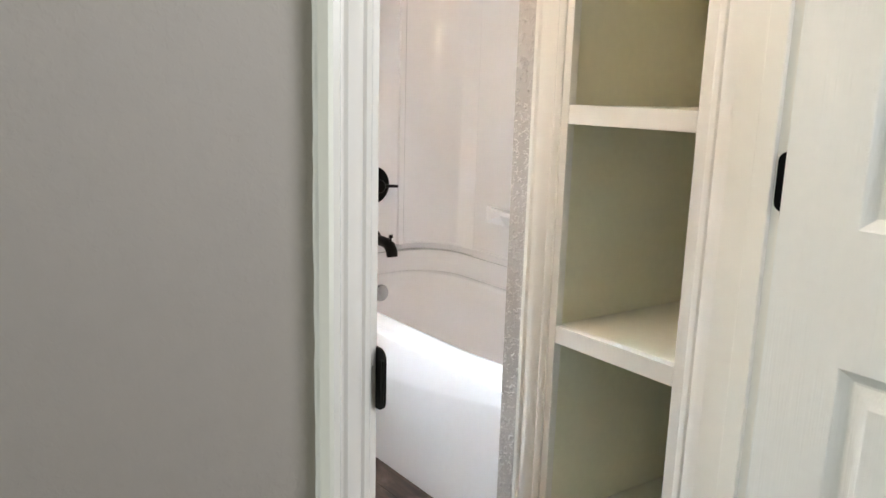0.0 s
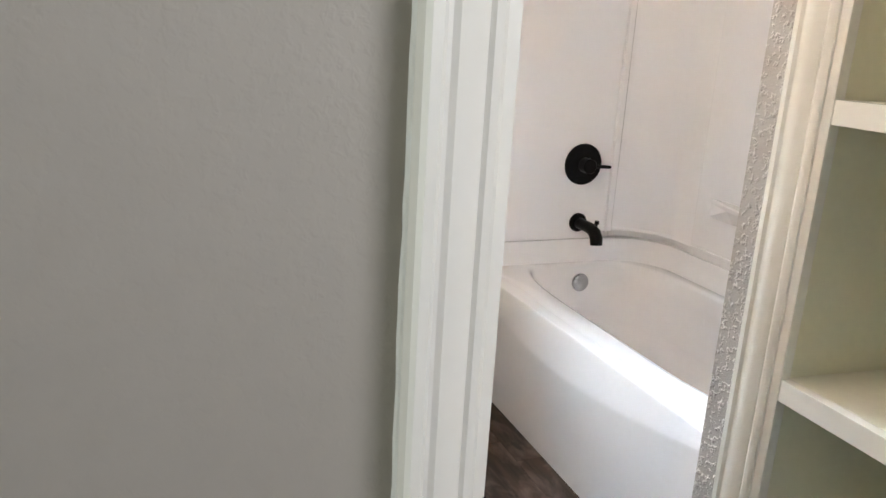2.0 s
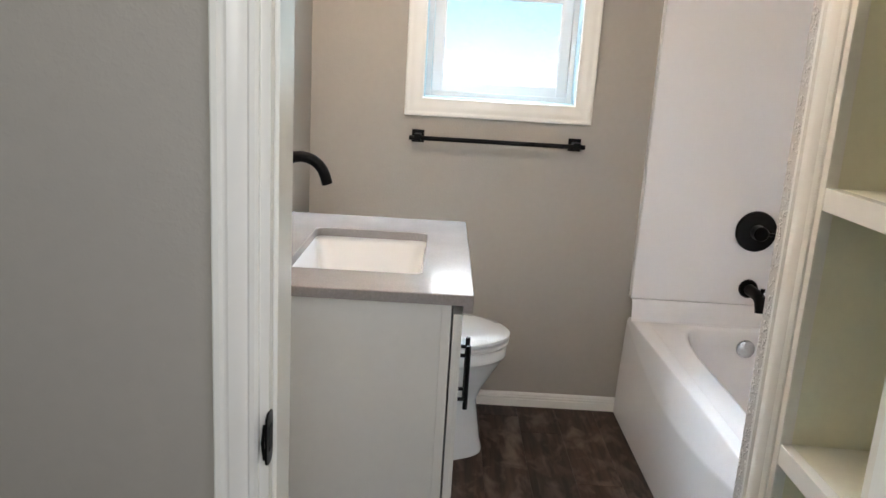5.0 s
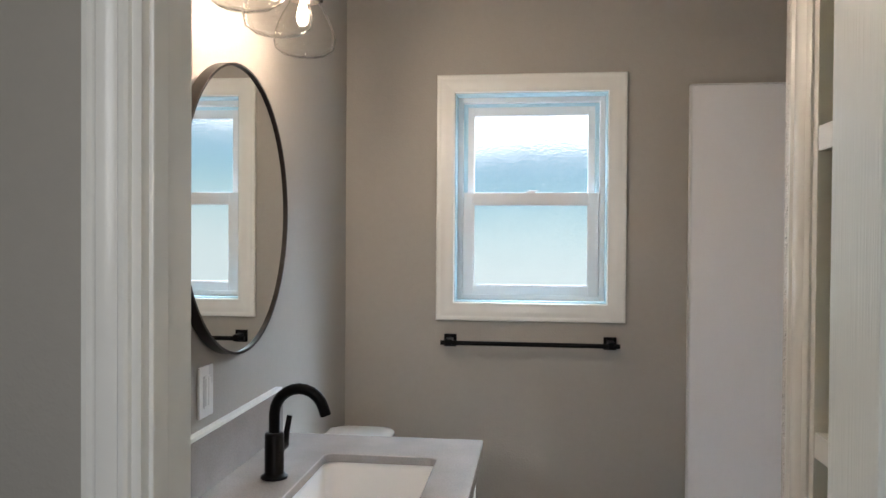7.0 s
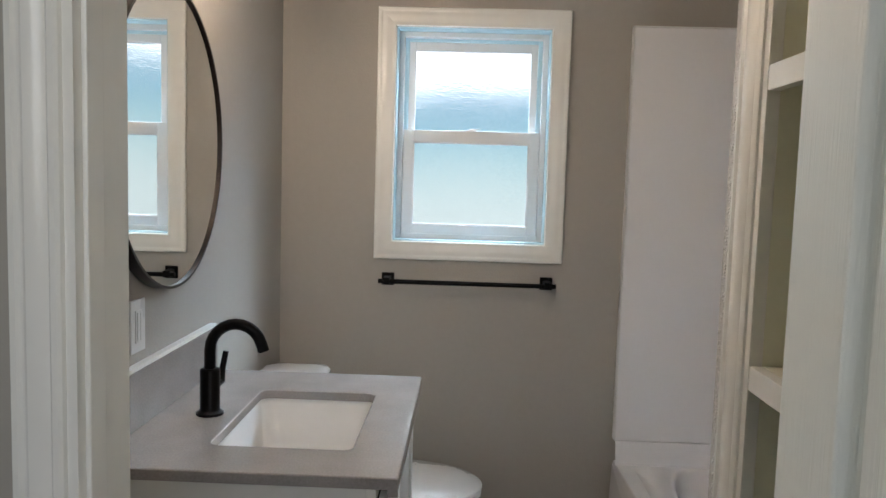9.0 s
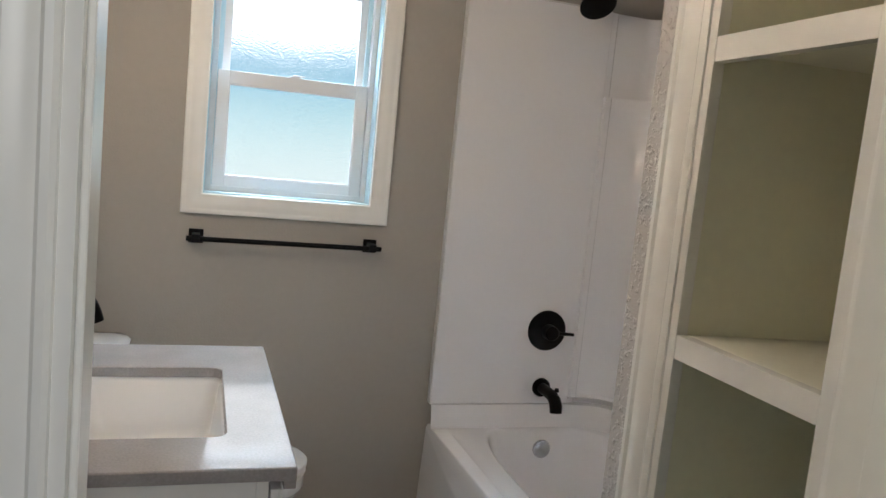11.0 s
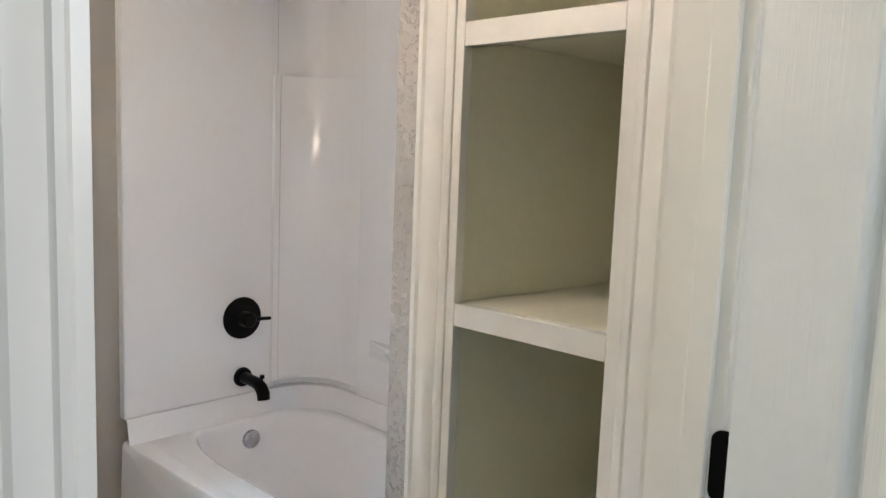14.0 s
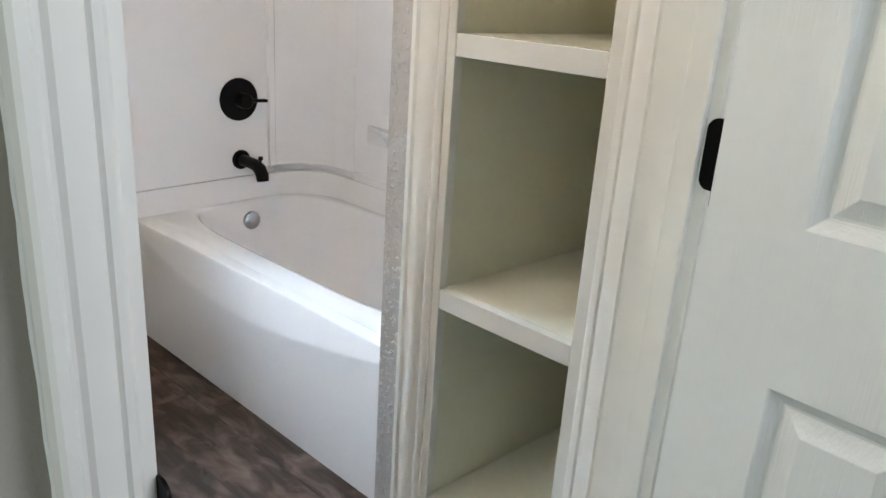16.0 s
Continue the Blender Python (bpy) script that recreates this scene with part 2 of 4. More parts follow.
def rounded(x0, y0, x1, y1, r, z, n=8):
    """A level rectangle with round corners, n steps a corner."""
    out = []
    for cx, cy, a0 in ((x1 - r, y1 - r, 0), (x0 + r, y1 - r, 90), (x0 + r, y0 + r, 180), (x1 - r, y0 + r, 270)):
        for i in range(n + 1):
            a = radians(a0 + 90 * i / n)
            out.append((cx + r * math.cos(a), cy + r * math.sin(a), z))
    return out


def moulding(bm, start, along, across, out, profile):
    """A straight length of trim: profile pairs (across, out) swept from start over the vector along."""
    s, al, ac, o = Vector(start), Vector(along), Vector(across), Vector(out)
    ring = lambda q: [q + ac * u + o * h for u, h in profile]
    return loft(bm, [ring(s), ring(s + al)])


# ---- floor, walls, ceiling ----
H = 2.33
HALL_Y, BATH_Y = 0.914, 0.995
DOOR_L, DOOR_R, DOOR_H = 0.340, 1.000, 2.05
SHELF_X = 1.111
TEX_Y = 1.550


def wall(name, pairs, mat, label):
    return tagged(part(name, boxes(*pairs), mat), label, "wall", kind="structure")


wall("wall_west", [((-0.12, BATH_Y, 0), (0, 3.0, H))], M_wall, "greige painted bathroom wall behind the vanity")
WX0, WX1, WZ0, WZ1 = 0.408, 0.962, 1.186, 1.952
wall("wall_north", [((-0.12, 3.0, 0), (WX0, 3.14, H)), ((WX1, 3.0, 0), (2.14, 3.14, H)), ((WX0, 3.0, 0), (WX1, 3.14, WZ0)), ((WX0, 3.0, WZ1), (WX1, 3.14, H))], M_wall, "greige painted bathroom wall with the window")
wall("wall_east", [((2.02, TEX_Y, 0), (2.14, 3.0, H))], M_wall, "greige painted wall above the tub surround")
wall("wall_partition", [((-2.2, HALL_Y, 0), (DOOR_L - 0.02, BATH_Y, H)), ((DOOR_R + 0.02, HALL_Y, 0), (2.2, 0.979, H)), ((DOOR_L - 0.02, HALL_Y, DOOR_H + 0.02), (DOOR_R + 0.02, BATH_Y, H))], M_wall, "greige painted wall with the bathroom doorway")
NY0, NY1, NZ0, NZ1 = 1.085, 1.415, 0.10, 2.20
wall("wall_closet", [((SHELF_X, BATH_Y, 0), (1.20, NY0, H)), ((SHELF_X, NY1, 0), (1.20, TEX_Y, H)), ((SHELF_X, NY0, 0), (1.20, NY1, NZ0)), ((SHELF_X, NY0, NZ1), (1.20, NY1, H))], M_rough, "heavily textured greige wall end beside the tub")
wall("wall_tub_end", [((1.20, 1.46, 0), (2.14, TEX_Y, H))], M_wall, "greige painted wall at the head of the tub")
wall("wall_closet_back", [((2.05, BATH_Y, 0), (2.14, 1.46, H))], M_wall, "greige painted wall behind the linen shelves")
# opening out of view, made behind the added hall fill lamp
wall("wall_hall_south", [((-2.2, -0.67, 0), (0.30, -0.55, H)), ((1.26, -0.67, 0), (2.2, -0.55, H)), ((0.30, -0.67, 2.2), (1.26, -0.55, H)), ((0.30, -0.67, 0), (1.26, -0.55, 1.30))], M_wall, "greige painted hall wall")
wall("wall_hall_east", [((2.2, -0.67, 0), (2.32, BATH_Y, H))], M_wall, "greige painted end wall of the hall")
# opening out of view, placed to suit the assumed daylight in the hall
wall("wall_hall_west", [((-2.32, -0.67, 0), (-2.2, 0.15, H)), ((-2.32, 0.85, 0), (-2.2, BATH_Y, H)), ((-2.32, 0.15, 0), (-2.2, 0.85, 0.18)), ((-2.32, 0.15, 2.06), (-2.2, 0.85, H))], M_wall, "greige painted hall wall with a window opening")
tagged(part("ceiling", boxes(((-2.32, -0.67, H), (2.32, 3.14, H + 0.1))), M_ceiling), "off-white lightly textured ceiling", "ceiling", kind="structure")
floor = tagged(part("floor", boxes(((-2.32, -0.67, -0.12), (2.32, 3.14, -0.008))), M_under), "dark weathered wood plank floor", "floor", kind="structure")


def casing(bm, start, along, across, out, w=0.057):
    """Colonial casing: thick rounded back band, a cove and a bead towards the opening."""
    p = [(0, 0), (0, 0.012), (0.003, 0.0155), (0.010, 0.016), (0.014, 0.0125), (0.017, 0.0125), (0.021, 0.0145), (0.030, 0.0135), (0.040, 0.0105), (0.043, 0.0085), (0.046, 0.0105), (0.052, 0.0100), (0.056, 0.0075), (0.057, 0)]
    return moulding(bm, start, along, across, out, [(u * w / 0.057, h) for u, h in p])


# door frame: jambs, stops and casings on both sides
door_frame = empty("door_frame", (0, 0, 0), "cream-white painted door frame with moulded casing", "door frame", kind="structure")
part("jamb", boxes(((DOOR_L - 0.019, 0.893, 0), (DOOR_L, BATH_Y, DOOR_H + 0.019))), M_trim, door_frame)
part("jamb", boxes(((DOOR_R, 0.893, 0), (DOOR_R + 0.019, 0.981, DOOR_H + 0.019))), M_trim, door_frame)
part("jamb", boxes(((DOOR_L, 0.893, DOOR_H), (DOOR_R, BATH_Y, DOOR_H + 0.019))), M_trim, door_frame)
part("stop", boxes(((DOOR_L, 0.906, 0), (DOOR_L + 0.005, 0.937, DOOR_H)), bevel=0.0015), M_trim, door_frame)
part("stop", boxes(((DOOR_R - 0.011, 0.907, 0), (DOOR_R, 0.936, DOOR_H)), bevel=0.0015), M_trim, door_frame)
part("stop", boxes(((DOOR_L + 0.011, 0.907, DOOR_H - 0.011), (DOOR_R - 0.011, 0.936, DOOR_H)), bevel=0.0015), M_trim, door_frame)
CW = 0.0435
for y, o in ((0.8945, -1), (BATH_Y, 1)):
    part("casing", casing(bmesh.new(), (DOOR_L - 0.009 - CW, y, 0), (0, 0, DOOR_H + 0.009), (1, 0, 0), (0, o, 0), CW), M_trim, door_frame, smooth=True, angle=25)
    part("casing", casing(bmesh.new(), (DOOR_L - 0.009 - CW, y, DOOR_H + 0.009 + CW), (DOOR_R - DOOR_L + 0.018 + 2 * CW, 0, 0), (0, 0, -1), (0, o, 0), CW), M_trim, door_frame, smooth=True, angle=25)
# the closet wall leaves no room for a casing on the bathroom side of the hinge jamb
part("casing", casing(bmesh.new(), (DOOR_R + 0.009 + CW, 0.8945, 0), (0, 0, DOOR_H + 0.009), (-1, 0, 0), (0, -1, 0), CW), M_trim, door_frame, smooth=True, angle=25)
# backing strips that carry the hall casing off the wall
part("backing_strip", boxes(((DOOR_L - 0.046, 0.8945, 0), (DOOR_L - 0.019, HALL_Y, DOOR_H + 0.05))), M_trim, door_frame)
part("backing_strip", boxes(((DOOR_R + 0.019, 0.8945, 0), (DOOR_R + 0.009 + CW - 0.0005, HALL_Y, DOOR_H + 0.05))), M_trim, door_frame)
part("backing_strip", boxes(((DOOR_L - 0.019, 0.8945, DOOR_H + 0.019), (DOOR_R + 0.019, HALL_Y, DOOR_H + 0.05))), M_trim, door_frame)
# ragged caulk and paint line where the casing meets the wall
bm, rg = bmesh.new(), random.Random(9)
rows = []
for k in range(140):
    z = k * 2.06 / 139
    w = 0.0022 + 0.0020 * max(0, noise.noise((z * 21, 0.3, 1.7))) + rg.uniform(0, 0.0008)
    x = DOOR_L - 0.0465
    rows.append([(x - w, HALL_Y + 0.001, z), (x - w * 0.6, HALL_Y - 0.0016 - w * 0.3, z), (x + 0.001, HALL_Y - 0.004, z)])
loft(bm, rows, False, False, closed=False)
part("caulk", bm, M_caulk, door_frame, "uneven white caulk line", smooth=True)


def plate_ring(y, z, hy, hz, r, x):
    return [(x, p[0], p[1]) for p in rounded(y - hy, z - hz, y + hy, z + hz, r, 0, 5)]


strike = part("strike_plate", loft(bmesh.new(), [plate_ring(0.8925, 0.916, 0.013, 0.028, 0.009, DOOR_L - 0.001), plate_ring(0.8925, 0.916, 0.013, 0.028, 0.009, DOOR_L + 0.0012)]), M_black, door_frame, "black strike plate")
part("lip", tube(bmesh.new(), [(DOOR_L - 0.002, 0.8805, 0.897), (DOOR_L - 0.003, 0.8785, 0.916), (DOOR_L - 0.002, 0.8805, 0.935)], [0.0012, 0.002, 0.0012], 8), M_black, strike)
part("latch_hole", boxes(((DOOR_L + 0.001, 0.887, 0.903), (DOOR_L + 0.0021, 0.899, 0.929))), M_dark, strike)


# ---- the open door ----
def panel_face(bm, w, z0, z1, y, out, panels):
    """One moulded face of a door: flat field between sunk and raised panels."""
    xs = sorted({0, w, *[v for p in panels for v in (p[0], p[2])]})
    zs = sorted({z0, z1, *[v for p in panels for v in (p[1], p[3])]})
    for xa, xb in zip(xs, xs[1:]):
        for za, zb in zip(zs, zs[1:]):
            if (xa, za, xb, zb) in panels:
                steps = ((0, 0), (0.002, -0.0012), (0.012, -0.0105), (0.015, -0.0120), (0.018, -0.0118), (0.037, -0.0030), (0.040, -0.0016), (0.0415, -0.0014))
                rings = [[(xa + i, y + out * d, za + i), (xb - i, y + out * d, za + i), (xb - i, y + out * d, zb - i), (xa + i, y + out * d, zb - i)] for i, d in steps]
                loft(bm, rings, cap0=False)
            else:
                bm.faces.new([bm.verts.new(q) for q in ((xa, y, za), (xb, y, za), (xb, y, zb), (xa, y, zb))])


DW, DT = 0.612, 0.035
door_1 = empty("door_1", (0.9735, 0.875, 0), "white six-panel door with embossed wood grain, standing wide open", "door", kind="structure")
bm = bmesh.new()
cols, rows = ((0.100, 0.254), (0.350, 0.504)), ((0.235, 0.843), (1.013, 1.547), (1.662, 1.915))
panels = {(a, c, b, d) for a, b in cols for c, d in rows}
panel_face(bm, DW, 0.012, 2.035, 0.0, -1, panels)
panel_face(bm, DW, 0.012, 2.035, DT, 1, panels)
for a, b in (((0, 0.012), (DW, 0.012)), ((0, 2.035), (DW, 2.035)), ((0, 0.012), (0, 2.035)), ((DW, 0.012), (DW, 2.035))):
    bm.faces.new([bm.verts.new(q) for q in ((a[0], 0, a[1]), (b[0], 0, b[1]), (b[0], DT, b[1]), (a[0], DT, a[1]))])
bmesh.ops.remove_doubles(bm, verts=bm.verts, dist=0.0002)
slab = part("slab", bm, M_door, door_1)
for s in (-1, 1):
    y0 = 0.0 if s < 0 else DT
    hb = bmesh.new()
    lathe(hb, (DW - 0.062, y0, 0.925), [(0.033, 0), (0.033, s * 0.004), (0.030, s * 0.009), (0.020, s * 0.012), (0.0115, s * 0.014), (0.0115, s * 0.045), (0.013, s * 0.052), (0.0001, s * 0.058)], 28, "y")
    handle = part("lever_handle", hb, M_black, door_1, "matte black wave lever handle", smooth=True)
    lb = bmesh.new()
    path = [(DW - 0.062 - k * 0.0122, y0 + s * (0.047 + 0.003 * math.sin(k / 9 * 3.1)), 0.925 - 0.010 * math.sin(k / 9 * 5.4) + 0.008 * (k / 9) ** 2) for k in range(10)]
    tube(lb, path, [0.0115, 0.0115, 0.011, 0.0105, 0.010, 0.0095, 0.0095, 0.009, 0.0075, 0.004], 14)
    part("lever", lb, M_black, handle, smooth=True)
part("latch_plate", boxes(((DW - 0.0005, 0.006, 0.897), (DW + 0.0015, 0.029, 0.953)), bevel=0.0004), M_black, door_1, "black latch plate")
for z in (0.22, 1.055, 1.83):
    hb = boxes(((-0.0015, 0.002, z - 0.044), (0.0005, 0.030, z + 0.044)))
    tube(hb, [(-0.002, DT + 0.005, z - 0.045), (-0.002, DT + 0.005, z + 0.045)], 0.006, 12)
    part("hinge", hb, M_black, door_1, "black butt hinge")
# closed it runs from the hinge towards -x; wide open it runs towards -y
door_1.matrix_world = pose(0.9685, 0.861, 0, 0, 0, -93.5) @ Matrix.Translation((0.006, -0.040, 0))
for z in (0.22, 1.055, 1.83):
    part("hinge_leaf", loft(bmesh.new(), [plate_ring(0.8885, z - 0.004, 0.016, 0.041, 0.013, DOOR_R + 0.001), plate_ring(0.8885, z - 0.004, 0.016, 0.041, 0.013, DOOR_R - 0.0018)]), M_black, door_frame, "black hinge leaf with round corners")

# ---- built-in shelves ----
unit = empty("built_in_shelves", (1.30, 1.25, 0), "cream painted open linen shelves built into the wall", "shelves")
U = (1.30, 1.25, 0)
FX = SHELF_X - 0.004
def prism(points, z0, z1):
    ring = lambda z: [(x - U[0], y - U[1], z) for x, y in points]
    return loft(bmesh.new(), [ring(z0), ring(z1)])


BX = 1.720
part("side_panel", prism(((1.1275, 1.399), (BX, 1.352), (BX, 1.364), (1.1275, 1.411)), NZ0, NZ1), M_shelf, unit)
part("side_panel", rel(U, ((1.1275, NY0 + 0.004, NZ0), (BX, 1.098, NZ1))), M_shelf, unit)
part("back_panel", rel(U, ((BX + 0.0005, NY0 + 0.004, NZ0), (BX + 0.010, 1.364, NZ1))), M_shelf, unit)
part("stile", rel(U, ((FX, NY0 - 0.03, NZ0), (1.1275, 1.1085, NZ1)), bevel=0.0015), M_trim, unit)
part("stile", rel(U, ((FX, 1.3945, NZ0), (1.1275, NY1 + 0.01, NZ1)), bevel=0.0015), M_trim, unit)
part("top_panel", rel(U, ((FX, 1.1085, NZ1 - 0.02), (BX, 1.3945, NZ1))), M_shelf, unit)
part("bottom_panel", rel(U, ((FX, 1.1085, NZ0), (BX, 1.3945, NZ0 + 0.02))), M_shelf, unit)
for z in (0.243, 0.692, 1.139, 1.586, 2.033):
    board = part("shelf", prism(((1.1285, 1.0985), (BX - 0.001, 1.0985), (BX - 0.001, 1.3510), (1.1285, 1.3980)), z - 0.021, z - 0.0005), M_board, unit)
    part("nosing", rel(U, ((FX + 0.001, 1.1090, z - 0.037), (1.128, 1.3940, z)), bevel=0.001), M_trim, board, "white painted front strip")
for y, d in ((1.489, -1), (1.010, 1)):
    part("casing", casing(bmesh.new(), (SHELF_X - U[0], y - U[1], 0.03), (0, 0, NZ1 + 0.04), (0, d, 0), (-1, 0, 0), 0.078 if d < 0 else 0.076), M_trim, unit, smooth=True, angle=25)

# ---- window ----
window_1 = empty("window_1", (0.685, 3.0, 1.12), "white vinyl double-hung window with frosted glass, closed", "window", kind="structure")
V = (0.685, 3.0, 1.12)
SD = 0.034  # the sashes sit deep in the wall
TX0, TX1, TZ0, TZ1 = 0.343, 1.026, 1.120, 2.017


def window_trim(bm, side):
    p = [(0, 0), (0, 0.014), (0.003, 0.017), (0.010, 0.0175), (0.014, 0.0164), (0.018, 0.0163), (0.024, 0.0168), (0.036, 0.0160), (0.048, 0.0148), (0.054, 0.0142), (0.058, 0.0146), (0.064, 0.0138), (0.067, 0.010), (0.067, 0)]
    c = [(TX0, TZ0), (TX1, TZ0), (TX1, TZ1), (TX0, TZ1)]
    inw = [(1, 1), (-1, 1), (-1, -1), (1, -1)]
    a, b = side, (side + 1) % 4
    rings = [[(c[k][0] + inw[k][0] * u - V[0], -h, c[k][1] + inw[k][1] * u - V[2]) for u, h in p] for k in (a, b)]
    return loft(bm, rings)


for side in range(4):
    part("casing", window_trim(bmesh.new(), side), M_trim, window_1, smooth=True, angle=25)
JY = 3.100
part("window_jamb", rel(V, ((WX0, 3.0, WZ0), (WX0 + 0.006, JY, WZ1)), ((WX1 - 0.006, 3.0, WZ0), (WX1, JY, WZ1)), ((WX0 + 0.006, 3.0, WZ1 - 0.006), (WX1 - 0.006, JY, WZ1)), ((WX0 + 0.006, 3.0, WZ0), (WX1 - 0.006, JY, WZ0 + 0.006))), M_jamb, window_1, "white jamb with the blue of daylight put into its colour")


def ring_frame(x0, z0, x1, z1, y0, y1, w, wb=None, wt=None, bevel=0.002):
    wb, wt, y0, y1 = wb or w, wt or w, y0 + SD, y1 + SD
    return rel(V, ((x0, y0, z0), (x0 + w, y1, z1)), ((x1 - w, y0, z0), (x1, y1, z1)), ((x0 + w, y0, z0), (x1 - w, y1, z0 + wb)), ((x0 + w, y0, z1 - wt), (x1 - w, y1, z1)), bevel=bevel)


part("window_frame", ring_frame(WX0 + 0.006, WZ0 + 0.006, WX1 - 0.006, WZ1 - 0.006, 3.028, 3.09, 0.019), M_vinyl, window_1)
# the track carries the same daylight blue in its colour
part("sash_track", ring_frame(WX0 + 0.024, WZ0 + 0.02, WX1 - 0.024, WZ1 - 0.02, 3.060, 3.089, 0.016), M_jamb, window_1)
SX0, SX1 = WX0 + 0.027, WX1 - 0.027
up = part("upper_sash", ring_frame(SX0 + 0.004, 1.549, SX1 - 0.004, 1.923, 3.070, 3.094, 0.034, 0.034, 0.038), M_vinyl, window_1)
part("pane", rel(V, ((SX0 + 0.035, 3.078 + SD, 1.580), (SX1 - 0.035, 3.083 + SD, 1.888))), M_frost, up, "frosted upper pane").visible_shadow = False
low = part("lower_sash", ring_frame(SX0, 1.206, SX1, 1.592, 3.030, 3.056, 0.037, 0.038, 0.044), M_vinyl, window_1)
part("pane", rel(V, ((SX0 + 0.034, 3.040 + SD, 1.240), (SX1 - 0.034, 3.045 + SD, 1.552))), M_frost, low, "frosted lower pane").visible_shadow = False
part("glazing_bead", ring_frame(SX0 + 0.0365, 1.2435, SX1 - 0.0365, 1.549, 3.033, 3.039, 0.005), M_vinyl, low)
part("sash_lock", rel(V, ((0.668, 3.064, 1.5915), (0.704, 3.086, 1.5960)), ((0.676, 3.067, 1.5960), (0.697, 3.083, 1.6010)), ((0.690, 3.060, 1.5965), (0.716, 3.068, 1.6000)), bevel=0.0012), M_plastic, low, "white sash lock")

# far glowing board, daylight and haze put into its colours: pale ground, blue-green trees, white sky
bd = bpy.data.materials.new("hazy_distance")
bd.use_nodes = True
n, l = bd.node_tree.nodes, bd.node_tree.links
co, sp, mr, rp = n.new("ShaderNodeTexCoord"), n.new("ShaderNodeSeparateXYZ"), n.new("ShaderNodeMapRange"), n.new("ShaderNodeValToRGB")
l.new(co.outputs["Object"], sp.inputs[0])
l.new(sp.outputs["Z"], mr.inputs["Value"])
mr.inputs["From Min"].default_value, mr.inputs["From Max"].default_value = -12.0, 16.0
nz = n.new("ShaderNodeTexNoise")
nz.inputs["Scale"].default_value, nz.inputs["Detail"].default_value = 0.35, 5
l.new(co.outputs["Object"], nz.inputs["Vector"])
ad = n.new("ShaderNodeMath")
ad.operation = "MULTIPLY_ADD"
ad.inputs[1].default_value = 0.06
l.new(nz.outputs[0], ad.inputs[0])
l.new(mr.outputs[0], ad.inputs[2])
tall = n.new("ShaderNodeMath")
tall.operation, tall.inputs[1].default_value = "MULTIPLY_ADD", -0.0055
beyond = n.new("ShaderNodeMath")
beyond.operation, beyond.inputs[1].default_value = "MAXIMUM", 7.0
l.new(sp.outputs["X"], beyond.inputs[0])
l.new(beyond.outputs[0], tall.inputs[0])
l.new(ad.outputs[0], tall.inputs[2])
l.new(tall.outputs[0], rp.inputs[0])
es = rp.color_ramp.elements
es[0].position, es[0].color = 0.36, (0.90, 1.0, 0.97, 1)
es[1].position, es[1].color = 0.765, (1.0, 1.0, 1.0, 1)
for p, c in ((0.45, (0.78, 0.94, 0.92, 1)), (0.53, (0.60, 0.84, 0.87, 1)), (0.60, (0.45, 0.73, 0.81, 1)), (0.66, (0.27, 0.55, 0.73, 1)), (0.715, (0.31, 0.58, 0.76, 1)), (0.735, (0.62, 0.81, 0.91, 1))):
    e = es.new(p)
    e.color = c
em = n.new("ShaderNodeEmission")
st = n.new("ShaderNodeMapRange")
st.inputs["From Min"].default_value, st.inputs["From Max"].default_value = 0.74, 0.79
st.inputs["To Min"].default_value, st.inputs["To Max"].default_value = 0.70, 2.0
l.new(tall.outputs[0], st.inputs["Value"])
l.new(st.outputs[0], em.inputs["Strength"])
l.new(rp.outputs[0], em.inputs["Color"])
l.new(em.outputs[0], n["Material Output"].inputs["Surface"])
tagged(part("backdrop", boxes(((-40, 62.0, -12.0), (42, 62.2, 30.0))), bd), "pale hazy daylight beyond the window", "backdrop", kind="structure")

# ---- baseboards ----
base_p = [(0, 0), (0, 0.012), (0.030, 0.012), (0.033, 0.009), (0.036, 0.0115), (0.041, 0.0115), (0.044, 0.008), (0.048, 0.0095), (0.054, 0.007), (0.058, 0.004), (0.058, 0)]
for nm, s, a, o in (("baseboard", (0.012, 3.0, 0), (1.230, 0, 0), (0, -1, 0)), ("baseboard", (0, 2.245, 0), (0, 0.742, 0), (1, 0, 0)), ("baseboard", (-2.2, HALL_Y, 0), (2.48, 0, 0), (0, -1, 0)), ("baseboard", (1.065, HALL_Y, 0), (1.13, 0, 0), (0, -1, 0))):
    tagged(part(nm, moulding(bmesh.new(), s, a, (0, 0, 1), o, base_p), M_trim, smooth=True, angle=25), "white moulded baseboard", "baseboard", kind="structure")

# ---- bathtub ----
TX, TY0, TY1, TZ = 1.245, TEX_Y, 2.97, 0.398
tub = empty("bathtub", (1.63, 2.26, 0), "glossy white acrylic alcove bathtub", "bathtub")
T = (1.63, 2.26, 0)
NC = 10


def tub_ring(x0, y0, x1, y1, r, z):
    return [(p[0] - T[0], p[1] - T[1], p[2]) for p in rounded(x0, y0, x1, y1, r, z, NC)]


def corner_oval(x0, y0, x1, y1, k, z):
    """The basin's outline: tight corner at the front by the drain, long soft corners elsewhere."""
    out = []
    for cx, cy, rx, ry, a0 in ((x1, y1, 0.16 * k, 0.30 * k, 0), (x0, y1, 0.095 * k, 0.36 * k, 90), (x0, y0, 0.14 * k, 0.40 * k, 180), (x1, y0, 0.15 * k, 0.40 * k, 270)):
        sx, sy = (1 if a0 in (0, 270) else -1), (1 if a0 in (0, 90) else -1)
        for i in range(NC + 1):
            a = radians(a0 + 90 * i / NC)
            out.append((cx - sx * rx + rx * math.cos(a) - T[0], cy - sy * ry + ry * math.sin(a) - T[1], z))
    return out


